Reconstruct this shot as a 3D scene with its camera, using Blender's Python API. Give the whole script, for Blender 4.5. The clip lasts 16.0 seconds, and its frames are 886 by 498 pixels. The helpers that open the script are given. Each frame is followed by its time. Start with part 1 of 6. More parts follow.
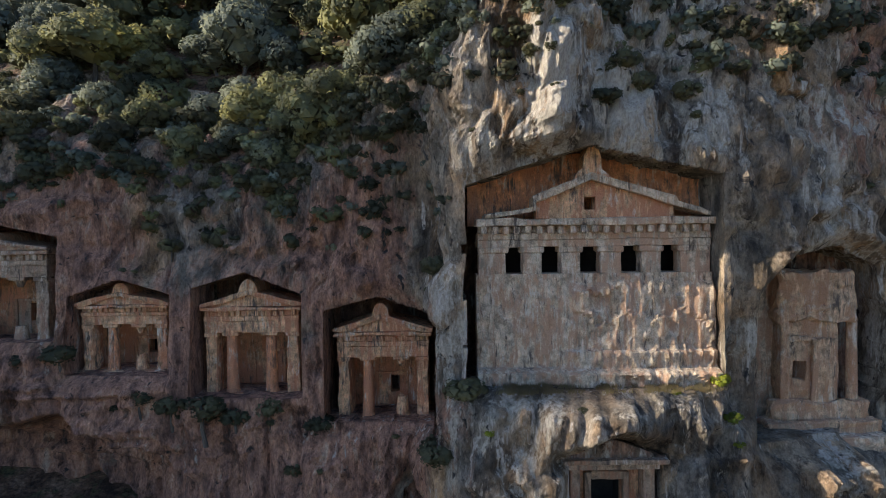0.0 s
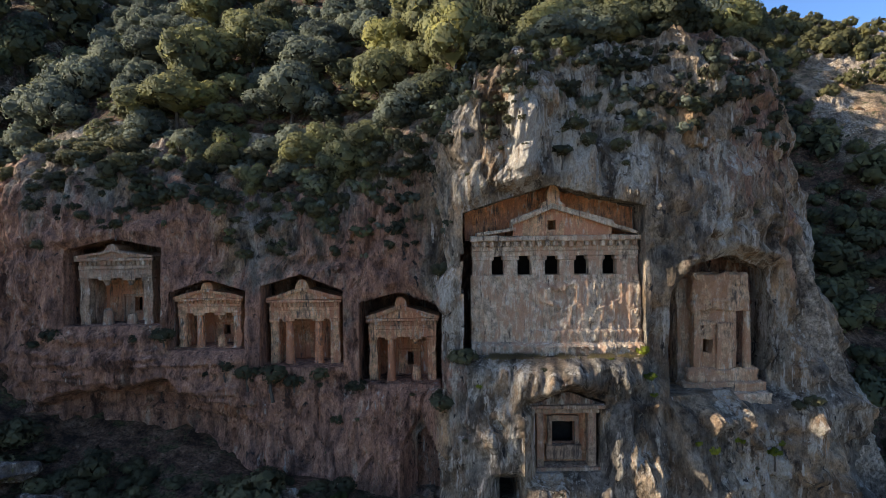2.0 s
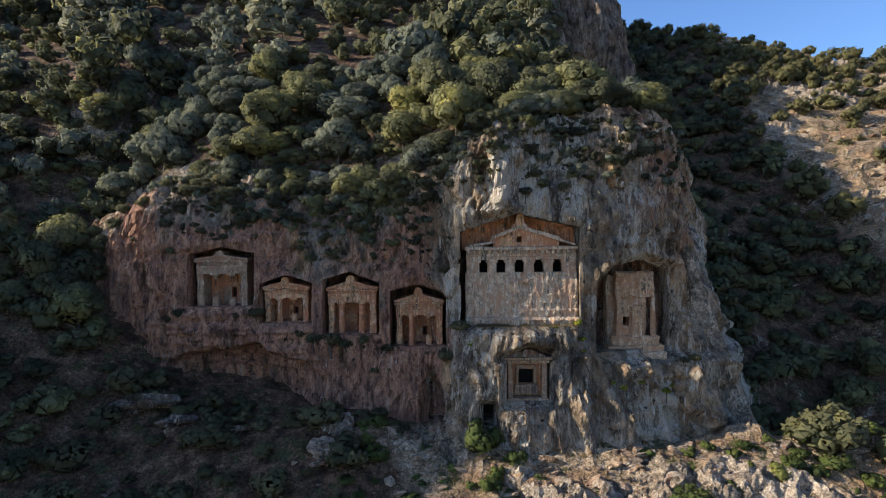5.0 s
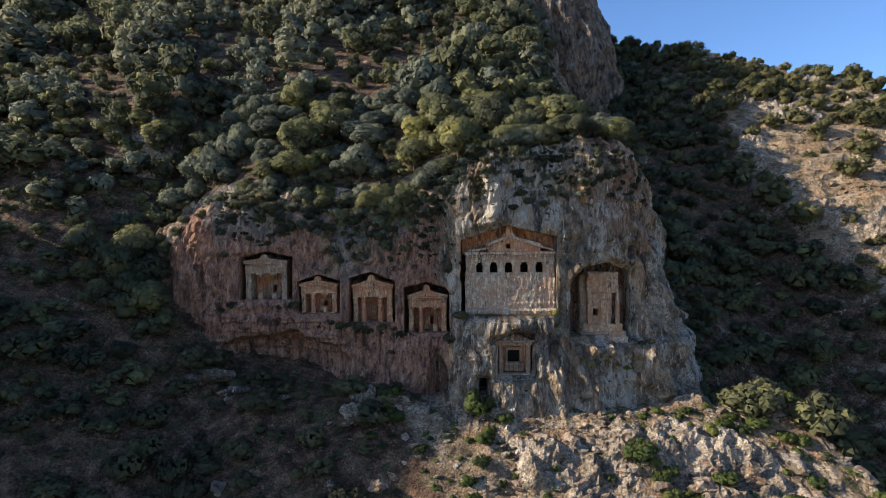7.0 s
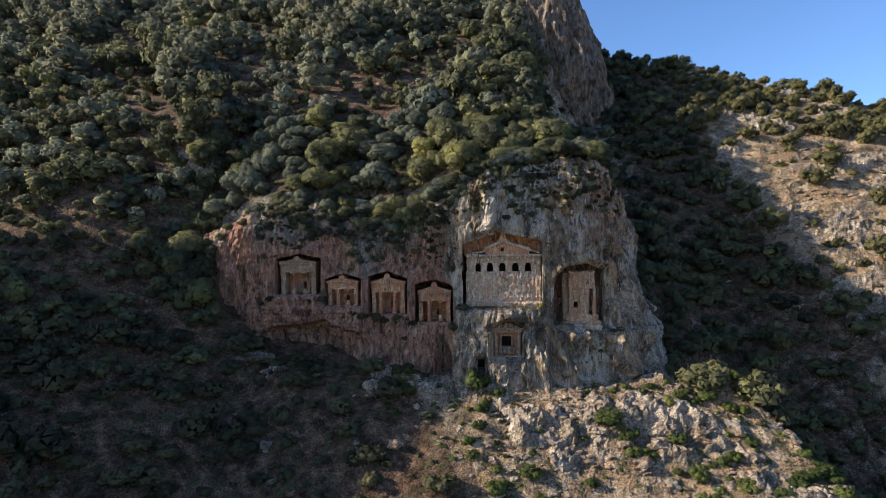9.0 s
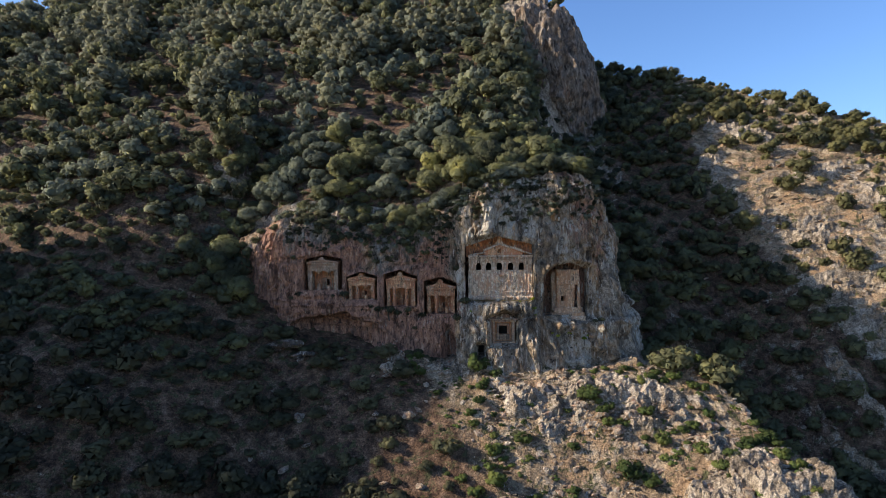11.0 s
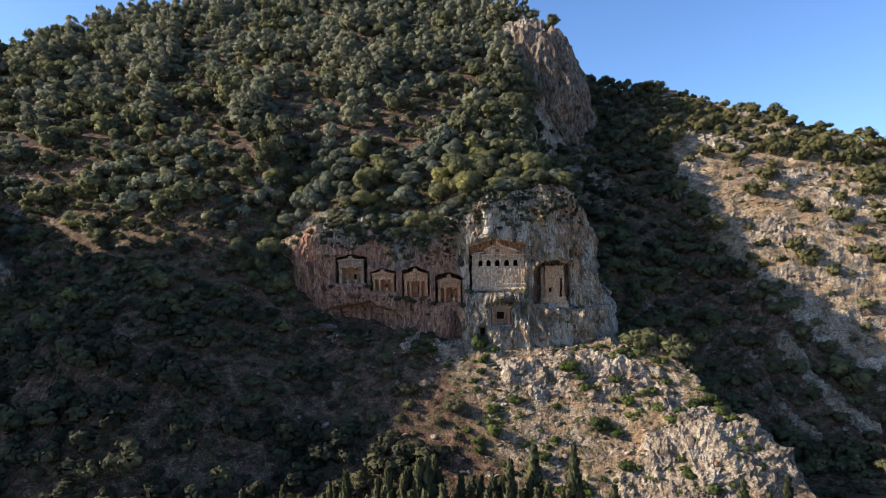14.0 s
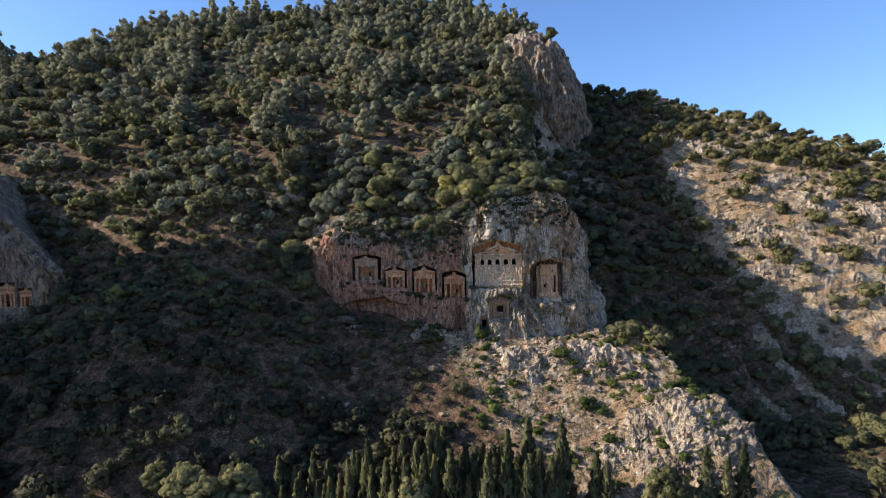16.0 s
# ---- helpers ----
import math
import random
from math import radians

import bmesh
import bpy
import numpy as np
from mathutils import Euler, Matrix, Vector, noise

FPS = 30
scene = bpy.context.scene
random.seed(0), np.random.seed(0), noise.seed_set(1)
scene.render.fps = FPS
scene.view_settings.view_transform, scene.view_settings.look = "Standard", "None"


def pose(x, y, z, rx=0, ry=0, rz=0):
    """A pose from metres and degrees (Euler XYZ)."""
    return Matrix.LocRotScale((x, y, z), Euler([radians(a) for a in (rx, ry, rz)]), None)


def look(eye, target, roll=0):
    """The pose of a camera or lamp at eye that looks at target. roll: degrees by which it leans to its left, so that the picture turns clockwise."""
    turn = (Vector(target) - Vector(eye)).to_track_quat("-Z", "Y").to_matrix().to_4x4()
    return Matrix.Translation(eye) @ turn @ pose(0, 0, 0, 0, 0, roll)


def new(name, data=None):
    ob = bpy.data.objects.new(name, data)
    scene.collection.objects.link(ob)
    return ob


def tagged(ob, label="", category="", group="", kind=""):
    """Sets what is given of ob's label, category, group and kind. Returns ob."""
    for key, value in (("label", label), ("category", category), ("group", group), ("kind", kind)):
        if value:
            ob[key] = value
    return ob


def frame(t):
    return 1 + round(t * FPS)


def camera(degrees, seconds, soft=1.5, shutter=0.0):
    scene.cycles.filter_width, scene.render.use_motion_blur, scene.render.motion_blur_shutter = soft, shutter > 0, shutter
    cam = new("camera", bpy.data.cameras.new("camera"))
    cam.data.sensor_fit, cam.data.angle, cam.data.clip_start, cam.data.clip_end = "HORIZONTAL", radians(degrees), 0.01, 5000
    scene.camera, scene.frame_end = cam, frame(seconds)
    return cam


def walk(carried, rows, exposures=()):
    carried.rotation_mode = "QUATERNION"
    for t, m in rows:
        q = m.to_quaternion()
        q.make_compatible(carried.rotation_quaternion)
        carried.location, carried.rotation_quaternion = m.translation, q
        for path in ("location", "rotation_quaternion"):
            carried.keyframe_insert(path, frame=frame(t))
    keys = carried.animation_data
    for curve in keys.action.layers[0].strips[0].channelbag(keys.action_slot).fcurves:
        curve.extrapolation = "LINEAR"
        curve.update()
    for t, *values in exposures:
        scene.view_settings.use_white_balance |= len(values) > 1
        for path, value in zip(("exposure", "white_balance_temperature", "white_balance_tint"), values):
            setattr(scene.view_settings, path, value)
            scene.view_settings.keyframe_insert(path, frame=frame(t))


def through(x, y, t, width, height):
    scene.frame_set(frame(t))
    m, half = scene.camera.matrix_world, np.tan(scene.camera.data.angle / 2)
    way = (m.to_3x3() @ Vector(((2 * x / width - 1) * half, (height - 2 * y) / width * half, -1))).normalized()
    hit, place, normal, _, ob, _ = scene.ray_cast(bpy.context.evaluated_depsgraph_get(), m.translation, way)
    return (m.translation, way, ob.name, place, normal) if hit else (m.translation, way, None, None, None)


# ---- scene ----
cam = camera(74.0, 16.0, soft=0.8)
# the drone backs away from the cliff and climbs a little
METRES, DEPTH = 92.0, 1.170
ROWS = [
    (0.0, 0.0, 0.0, 0.0, -0.02, -1.35, 0.76),
    (0.5, 0.0002, -0.0238, 0.0013, 0.12, -1.2, 0.73),
    (1.0, 0.0001, -0.0483, 0.0038, 0.21, -1.18, 0.76),
    (1.5, -0.0001, -0.0741, 0.0055, 0.32, -1.15, 0.75),
    (2.0, -0.0002, -0.1011, 0.0068, 0.4, -1.08, 0.74),
    (2.5, 0.0002, -0.1292, 0.0089, 0.51, -1.1, 0.76),
    (3.0, 0.0006, -0.1581, 0.0108, 0.6, -1.18, 0.71),
    (3.5, 0.001, -0.1878, 0.0121, 0.7, -1.15, 0.67),
    (4.0, 0.0016, -0.2182, 0.0136, 0.81, -1.14, 0.64),
    (6.5, 0.0035, -0.3763, 0.0255, 1.3, -1.3, 0.54),
    (7.0, 0.0039, -0.4087, 0.0282, 1.39, -1.33, 0.55),
    (7.5, 0.004, -0.4412, 0.0305, 1.47, -1.36, 0.56),
    (8.0, 0.0043, -0.4737, 0.033, 1.56, -1.4, 0.55),
    (8.5, 0.0044, -0.5064, 0.0358, 1.65, -1.46, 0.56),
    (9.0, 0.0045, -0.539, 0.0381, 1.73, -1.49, 0.57),
    (11.5, 0.0043, -0.7012, 0.0502, 2.16, -1.74, 0.7),
    (12.0, 0.0045, -0.734, 0.0524, 2.26, -1.8, 0.74),
    (12.5, 0.0046, -0.7669, 0.0544, 2.37, -1.85, 0.76),
    (13.0, 0.0046, -0.7998, 0.0563, 2.46, -1.92, 0.79),
    (13.5, 0.0047, -0.8326, 0.0582, 2.55, -1.96, 0.82),
    (14.0, 0.005, -0.8656, 0.0602, 2.63, -2.0, 0.85),
    (14.5, 0.0052, -0.8986, 0.0625, 2.73, -2.04, 0.87),
    (15.0, 0.0052, -0.9316, 0.0646, 2.82, -2.06, 0.9),
    (15.5, 0.0053, -0.9646, 0.0667, 2.93, -2.09, 0.92),
    (16.0, 0.0052, -0.9975, 0.069, 3.02, -2.13, 0.96),
]
walk(cam, [(t, pose(METRES * x, METRES * DEPTH * y, METRES * z, 90 + pitch / DEPTH, roll, yaw / DEPTH)) for t, x, y, z, yaw, pitch, roll in ROWS],
     exposures=[(0.0, 0.95), (1.0, 0.82), (2.5, 0.77), (4.0, 0.68), (9.0, 0.62), (16.0, 0.72)])

# ---- light ----
SUN = Vector((-0.90, -0.085, 0.485)).normalized()
world = bpy.data.worlds.new("world")
scene.world = world
world.use_nodes = True
wn = world.node_tree.nodes
sky = wn.new("ShaderNodeTexSky")
sky.sky_type = "NISHITA"
sky.sun_disc = False
sky.sun_elevation = math.asin(SUN.z)
sky.sun_rotation = math.atan2(SUN.x, SUN.y)
sky.altitude, sky.air_density, sky.dust_density, sky.ozone_density = 30, 1.0, 1.0, 3.0
tint = wn.new("ShaderNodeMix")
tint.data_type, tint.blend_type = "RGBA", "MULTIPLY"
tint.inputs[0].default_value = 1.0
tint.inputs[7].default_value = (0.725, 0.90, 1.17, 1)
world.node_tree.links.new(sky.outputs[0], tint.inputs[6])
world.node_tree.links.new(tint.outputs[2], wn["Background"].inputs[0])
wn["Background"].inputs[1].default_value = 0.120
sun = new("sun", bpy.data.lights.new("sun", "SUN"))
sun.data.energy, sun.data.angle, sun.data.color = 4.6, radians(0.5), (1.0, 0.91, 0.77)
sun.matrix_world = look(SUN * 400, (0, 0, 0))


# ---- numeric noise ----
def hash01(ix, iy, iz, seed):
    h = (ix.astype(np.int64) * 374761393 + iy.astype(np.int64) * 668265263 + iz.astype(np.int64) * 1274126177 + seed * 974711) & 0xFFFFFFFF
    h = ((h ^ (h >> 13)) * 1274126177) & 0xFFFFFFFF
    h = ((h ^ (h >> 15)) * 2246822519) & 0xFFFFFFFF
    return ((h ^ (h >> 16)) & 0xFFFFFF) / float(0xFFFFFF)


def vnoise(x, y, z=0.0, seed=0):
    """Smooth noise in -1..1."""
    x, y, z = np.broadcast_arrays(np.asarray(x, float), np.asarray(y, float), np.asarray(z, float))
    ix, iy, iz = np.floor(x), np.floor(y), np.floor(z)
    fx, fy, fz = x - ix, y - iy, z - iz
    fx, fy, fz = (f * f * (3 - 2 * f) for f in (fx, fy, fz))
    out = 0
    for a, wa in ((0, 1 - fx), (1, fx)):
        for b, wb in ((0, 1 - fy), (1, fy)):
            for c, wc in ((0, 1 - fz), (1, fz)):
                out = out + wa * wb * wc * hash01(ix + a, iy + b, iz + c, seed)
    return 2 * out - 1


def fbm(x, y, z=0.0, octaves=4, seed=0, gain=0.5):
    out, amp = 0, 1.0
    for o in range(octaves):
        out = out + amp * vnoise(np.asarray(x) * 2.03 ** o, np.asarray(y) * 2.03 ** o, np.asarray(z) * 2.03 ** o, seed + 17 * o)
        amp *= gain
    return out


def ridged(x, y, z=0.0, octaves=3, seed=0):
    out, amp = 0, 1.0
    for o in range(octaves):
        out = out + amp * (1 - 2 * np.abs(vnoise(np.asarray(x) * 2.1 ** o, np.asarray(y) * 2.1 ** o, np.asarray(z) * 2.1 ** o, seed + 31 * o)))
        amp *= 0.5
    return out


def worley(x, y, seed):
    """Distances to the nearest and the second nearest of jittered cell points, and the nearest one's own number."""
    ix, iy = np.floor(x), np.floor(y)
    f1, f2, own = np.full(x.shape, 9.0), np.full(x.shape, 9.0), np.zeros(x.shape)
    for a in (-1, 0, 1):
        for b in (-1, 0, 1):
            zero = np.zeros_like(ix)
            px = ix + a + hash01(ix + a, iy + b, zero, seed)
            py = iy + b + hash01(ix + a, iy + b, zero + 1, seed)
            d = np.hypot(px - x, py - y)
            own = np.where(d < f1, hash01(ix + a, iy + b, zero + 2, seed), own)
            f2 = np.where(d < f1, f1, np.minimum(f2, d))
            f1 = np.minimum(f1, d)
    return f1, f2, own


def step(a, b, v):
    t = np.clip((np.asarray(v, float) - a) / (b - a), 0, 1)
    return t * t * (3 - 2 * t)


def softmin(a, b, k):
    h = np.clip(0.5 + 0.5 * (b - a) / k, 0, 1)
    return b * (1 - h) + a * h - k * h * (1 - h)


def softmax(a, b, k):
    return -softmin(-a, -b, k)


# ---- materials ----
def material(name, rough=0.9):
    m = bpy.data.materials.new(name)
    m.use_nodes = True
    m.node_tree.nodes["Principled BSDF"].inputs["Roughness"].default_value = rough
    m.node_tree.nodes["Principled BSDF"].inputs["Specular IOR Level"].default_value = 0.25
    return m, m.node_tree.nodes, m.node_tree.links, m.node_tree.nodes["Principled BSDF"]


def coords(n, l, scale=(1, 1, 1)):
    g = n.new("ShaderNodeNewGeometry")
    mp = n.new("ShaderNodeMapping")
    mp.inputs["Scale"].default_value = scale
    l.new(g.outputs["Position"], mp.inputs[0])
    return mp.outputs[0]


def noise_node(n, l, vec, scale, detail=6.0, rough=0.6, dist=0.0):
    t = n.new("ShaderNodeTexNoise")
    t.inputs["Scale"].default_value = scale
    t.inputs["Detail"].default_value = detail
    t.inputs["Roughness"].default_value = rough
    t.inputs["Distortion"].default_value = dist
    l.new(vec, t.inputs["Vector"])
    return t.outputs[0]


def ramp(n, l, value, stops):
    r = n.new("ShaderNodeValToRGB")
    e = r.color_ramp.elements
    while len(e) < len(stops):
        e.new(0.5)
    for el, (p, c) in zip(e, stops):
        el.position = p
        el.color = (*c, 1) if len(c) == 3 else c
    l.new(value, r.inputs[0])
    return r.outputs[0]


def mask(n, l, value, a, b):
    return ramp(n, l, value, [(a, (0, 0, 0)), (b, (1, 1, 1))])


def mix(n, l, fac, a, b, kind="MIX"):
    m = n.new("ShaderNodeMix")
    m.data_type, m.blend_type = "RGBA", kind
    for sock, v in ((m.inputs[0], fac), (m.inputs[6], a), (m.inputs[7], b)):
        if isinstance(v, (int, float)):
            sock.default_value = v
        elif isinstance(v, tuple):
            sock.default_value = (*v, 1)
        else:
            l.new(v, sock)
    return m.outputs[2]


def bump(n, l, bsdf, heights, distance=0.1, strength=0.7):
    last = None
    for h, d in heights:
        b = n.new("ShaderNodeBump")
        b.inputs["Strength"].default_value = strength
        b.inputs["Distance"].default_value = d * distance
        l.new(h, b.inputs["Height"])
        if last is not None:
            l.new(last, b.inputs["Normal"])
        last = b.outputs[0]
    l.new(last, bsdf.inputs["Normal"])


def cliff_material(name, grey=(0.295, 0.243, 0.186), warm=0.5):
    m, n, l, b = material(name, 0.92)
    streak = coords(n, l, (1, 1, 0.26))
    dark_c, light_c = tuple(c * 0.42 for c in grey), tuple(c * 1.8 for c in grey)
    col = ramp(n, l, noise_node(n, l, coords(n, l, (1, 1, 0.5)), 0.8, 8, 0.62), [(0.36, dark_c), (0.5, grey), (0.64, light_c)])
    # each bulge of the rock has its own cast, from cool grey to ochre
    cast = ramp(n, l, blend(n, l, attribute(n, "bulge"), 0.75, noise_node(n, l, coords(n, l, (1, 1, 0.4)), 0.9, 6, 0.6), 0.9, -0.35), [(0.25, (0.76, 0.76, 0.76)), (0.5, (0.98, 0.97, 0.93)), (0.75, (1.14, 1.0, 0.84))])
    col = mix(n, l, 1.0, col, cast, "MULTIPLY")
    brown = mask(n, l, noise_node(n, l, coords(n, l, (1, 1, 0.6)), 0.32, 8, 0.66), 0.46, 0.58)
    col = mix(n, l, brown, col, mix(n, l, 1.0, col, (1.06, 0.88, 0.72), "MULTIPLY"))
    # rust-red and ochre seepage, drawn out downwards, and pale lime runs
    rust = ramp(n, l, noise_node(n, l, streak, 1.6, 8, 0.62), [(0.36, (0.19, 0.105, 0.074)), (0.48, (0.39, 0.205, 0.135)), (0.58, (0.54, 0.28, 0.17)), (0.68, (0.60, 0.41, 0.28))])
    seep = blend(n, l, attribute(n, "rust"), 0.55, noise_node(n, l, coords(n, l, (1, 1, 0.34)), 0.8, 8, 0.68), 1.5, -0.62 + 0.25 * warm)
    col = mix(n, l, mask(n, l, seep, 0.20, 0.46), col, rust)
    # black water runs, lichen and lime
    dark = mask(n, l, noise_node(n, l, coords(n, l, (1, 1, 0.4)), 0.75, 9, 0.66), 0.55, 0.63)
    col = mix(n, l, dark, col, mix(n, l, 1.0, col, (0.34, 0.33, 0.33), "MULTIPLY"))
    thin = mask(n, l, noise_node(n, l, coords(n, l, (1, 1, 0.13)), 3.4, 6, 0.64), 0.57, 0.68)
    col = mix(n, l, thin, col, mix(n, l, 1.0, col, (0.58, 0.57, 0.57), "MULTIPLY"))
    mottle = mask(n, l, noise_node(n, l, coords(n, l, (1, 1, 0.6)), 2.6, 7, 0.68), 0.54, 0.64)
    col = mix(n, l, mottle, col, mix(n, l, 1.0, col, (0.50, 0.49, 0.49), "MULTIPLY"))
    lime = blend(n, l, attribute(n, "pale"), 0.35, noise_node(n, l, coords(n, l, (1, 1, 0.36)), 1.6, 8, 0.70), 1.5, -0.52)
    col = mix(n, l, mask(n, l, lime, 0.31, 0.47), col, (0.52, 0.44, 0.335))
    # grazing light on rill crests, put into the colour as thin pale streaks
    lit_rills = blend(n, l, attribute(n, "pale"), 0.30, noise_node(n, l, coords(n, l, (1, 1, 0.14)), 2.6, 6, 0.62), 1.5, -0.5)
    col = mix(n, l, mask(n, l, lit_rills, 0.38, 0.50), col, (0.56, 0.478, 0.38))
    # near-black blots put the dark of weathered pockets and cracks into the colour
    pocket_shade = mask(n, l, noise_node(n, l, coords(n, l, (1, 1, 0.7)), 1.5, 5, 0.58, 0.6), 0.63, 0.69)
    col = mix(n, l, pocket_shade, col, (0.05, 0.042, 0.036))
    fine = noise_node(n, l, coords(n, l, (1, 1, 0.55)), 9, 6, 0.68)
    col = mix(n, l, 0.5, col, ramp(n, l, fine, [(0.36, (0.25, 0.25, 0.25)), (0.64, (0.8, 0.79, 0.78))]), "OVERLAY")
    l.new(col, b.inputs["Base Color"])
    flute = noise_node(n, l, coords(n, l, (1, 1, 0.36)), 1.4, 8, 0.64)
    bump(n, l, b, [(flute, 4.5), (noise_node(n, l, coords(n, l, (1, 1, 0.5)), 2.6, 9, 0.70), 5.0), (fine, 0.7)], 0.1, 1.0)
    return m


def tomb_material(name, base, rust_amount=0.5, stain=(0.58, 0.25, 0.13)):
    m, n, l, b = material(name, 0.9)
    v = coords(n, l)
    lo, hi = tuple(c * 0.55 for c in base), tuple(min(1, c * 1.4) for c in base)
    col = ramp(n, l, noise_node(n, l, v, 2.2, 10, 0.70), [(0.38, lo), (0.5, base), (0.62, hi)])
    runs = coords(n, l, (1, 1, 0.16))
    broad = noise_node(n, l, coords(n, l, (1, 1, 0.4)), 0.8, 7, 0.65)
    red = blend(n, l, noise_node(n, l, runs, 3.2, 9, 0.70), 1.0, broad, 0.8, -0.4)
    col = mix(n, l, mask(n, l, red, 0.56 - 0.12 * rust_amount, 0.66 - 0.12 * rust_amount), col, stain)
    white = blend(n, l, noise_node(n, l, runs, 4.1, 9, 0.72), 1.0, noise_node(n, l, v, 0.9, 6, 0.6), 0.8, -0.4)
    col = mix(n, l, mask(n, l, white, 0.58, 0.72), col, (0.72, 0.59, 0.44))
    black = blend(n, l, noise_node(n, l, runs, 5.0, 9, 0.72), 1.0, broad, -0.7, 0.35)
    col = mix(n, l, mask(n, l, black, 0.55, 0.68), col, (0.14, 0.10, 0.075))
    fine = noise_node(n, l, v, 17, 7, 0.75)
    l.new(mix(n, l, 0.38, col, ramp(n, l, fine, [(0.36, (0.25, 0.25, 0.25)), (0.64, (0.8, 0.8, 0.8))]), "OVERLAY"), b.inputs["Base Color"])
    bump(n, l, b, [(noise_node(n, l, v, 3.6, 10, 0.72), 2.4), (fine, 0.5)], 0.1, 0.8)
    return m


def attribute(n, name):
    t = n.new("ShaderNodeAttribute")
    t.attribute_name = name
    return t.outputs["Fac"]


def blend(n, l, a, ka, b, kb, c=0.0):
    """a * ka + b * kb + c"""
    m1 = n.new("ShaderNodeMath")
    m1.operation = "MULTIPLY_ADD"
    l.new(a, m1.inputs[0])
    m1.inputs[1].default_value, m1.inputs[2].default_value = ka, c
    m2 = n.new("ShaderNodeMath")
    m2.operation = "MULTIPLY_ADD"
    l.new(b, m2.inputs[0])
    m2.inputs[1].default_value = kb
    l.new(m1.outputs[0], m2.inputs[2])
    return m2.outputs[0]


def ground_material():
    m, n, l, b = material("hill_ground", 0.95)
    v = coords(n, l)
    litter = ramp(n, l, noise_node(n, l, v, 0.6, 8, 0.7), [(0.38, (0.040, 0.024, 0.015)), (0.5, (0.125, 0.070, 0.040)), (0.62, (0.23, 0.140, 0.086))])
    soil = ramp(n, l, noise_node(n, l, v, 0.35, 8, 0.65), [(0.38, (0.13, 0.09, 0.056)), (0.5, (0.31, 0.212, 0.125)), (0.62, (0.49, 0.37, 0.245))])
    soil = mix(n, l, mask(n, l, noise_node(n, l, v, 0.15, 7, 0.65), 0.50, 0.60), soil, (0.33, 0.205, 0.112))
    bare = attribute(n, "bare")
    col = mix(n, l, mask(n, l, blend(n, l, bare, 1.0, noise_node(n, l, v, 0.4, 6, 0.6), 0.8, -0.4), 0.3, 0.6), litter, soil)
    grass = mask(n, l, noise_node(n, l, v, 0.55, 9, 0.72), 0.53, 0.60)
    col = mix(n, l, grass, col, (0.082, 0.076, 0.032))
    # bare limestone
    g = n.new("ShaderNodeNewGeometry")
    sep = n.new("ShaderNodeSeparateXYZ")
    l.new(g.outputs["Normal"], sep.inputs[0])
    steep = blend(n, l, sep.outputs[2], -0.75, noise_node(n, l, v, 0.5, 8, 0.7), 0.9, 0.34)
    rockfac = mask(n, l, blend(n, l, attribute(n, "rocky"), 0.42, steep, 1.0, 0.0), 0.40, 0.56)
    rock = ramp(n, l, blend(n, l, noise_node(n, l, v, 1.2, 9, 0.72), 0.6, noise_node(n, l, v, 0.22, 5, 0.6), 0.5, -0.05), [(0.38, (0.09, 0.067, 0.047)), (0.5, (0.30, 0.232, 0.164)), (0.62, (0.56, 0.45, 0.335))])
    col = mix(n, l, rockfac, col, rock)
    reeds = ramp(n, l, noise_node(n, l, v, 0.3, 8, 0.7), [(0.35, (0.17, 0.135, 0.065)), (0.5, (0.33, 0.265, 0.135)), (0.65, (0.47, 0.38, 0.205))])
    col = mix(n, l, attribute(n, "reeds"), col, reeds)
    fine = noise_node(n, l, v, 4.0, 9, 0.78)
    l.new(mix(n, l, 0.85, col, ramp(n, l, fine, [(0.38, (0.12, 0.12, 0.12)), (0.62, (0.9, 0.9, 0.9))]), "OVERLAY"), b.inputs["Base Color"])
    crack = n.new("ShaderNodeTexVoronoi")
    crack.feature = "DISTANCE_TO_EDGE"
    crack.inputs["Scale"].default_value = 1.1
    l.new(v, crack.inputs["Vector"])
    bump(n, l, b, [(mask(n, l, crack.outputs[0], 0.0, 0.12), 1.6), (noise_node(n, l, v, 1.3, 10, 0.76), 6.0), (fine, 1.5)])
    return m


def leaf_material(name, stops, through=0.36):
    """Foliage: shaded by the soft normals of its clumps, coloured by clump, plant and leaf."""
    m, n, l, b = material(name, 0.8)
    g = n.new("ShaderNodeNewGeometry")
    per = n.new("ShaderNodeObjectInfo")
    v = coords(n, l)
    tone = blend(n, l, noise_node(n, l, v, 0.085, 4, 0.6), 0.9, noise_node(n, l, v, 0.26, 2, 0.5), 1.5, -1.02)
    tone = blend(n, l, g.outputs["Random Per Island"], 0.10, tone, 1.0, 0.0)
    tone = blend(n, l, per.outputs["Random"], 0.40, tone, 1.0, 0.0)
    col = ramp(n, l, tone, stops)
    l.new(col, b.inputs["Base Color"])
    a = n.new("ShaderNodeAttribute")
    a.attribute_name = "soft"
    w = n.new("ShaderNodeVectorTransform")
    w.vector_type, w.convert_from, w.convert_to = "NORMAL", "OBJECT", "WORLD"
    l.new(a.outputs["Vector"], w.inputs[0])
    l.new(w.outputs[0], b.inputs["Normal"])
    # light that passes through the leaves
    tr = n.new("ShaderNodeBsdfTranslucent")
    l.new(col, tr.inputs[0])
    ms = n.new("ShaderNodeMixShader")
    ms.inputs[0].default_value = through
    l.new(b.outputs[0], ms.inputs[1])
    l.new(tr.outputs[0], ms.inputs[2])
    l.new(ms.outputs[0], n["Material Output"].inputs[0])
    return m


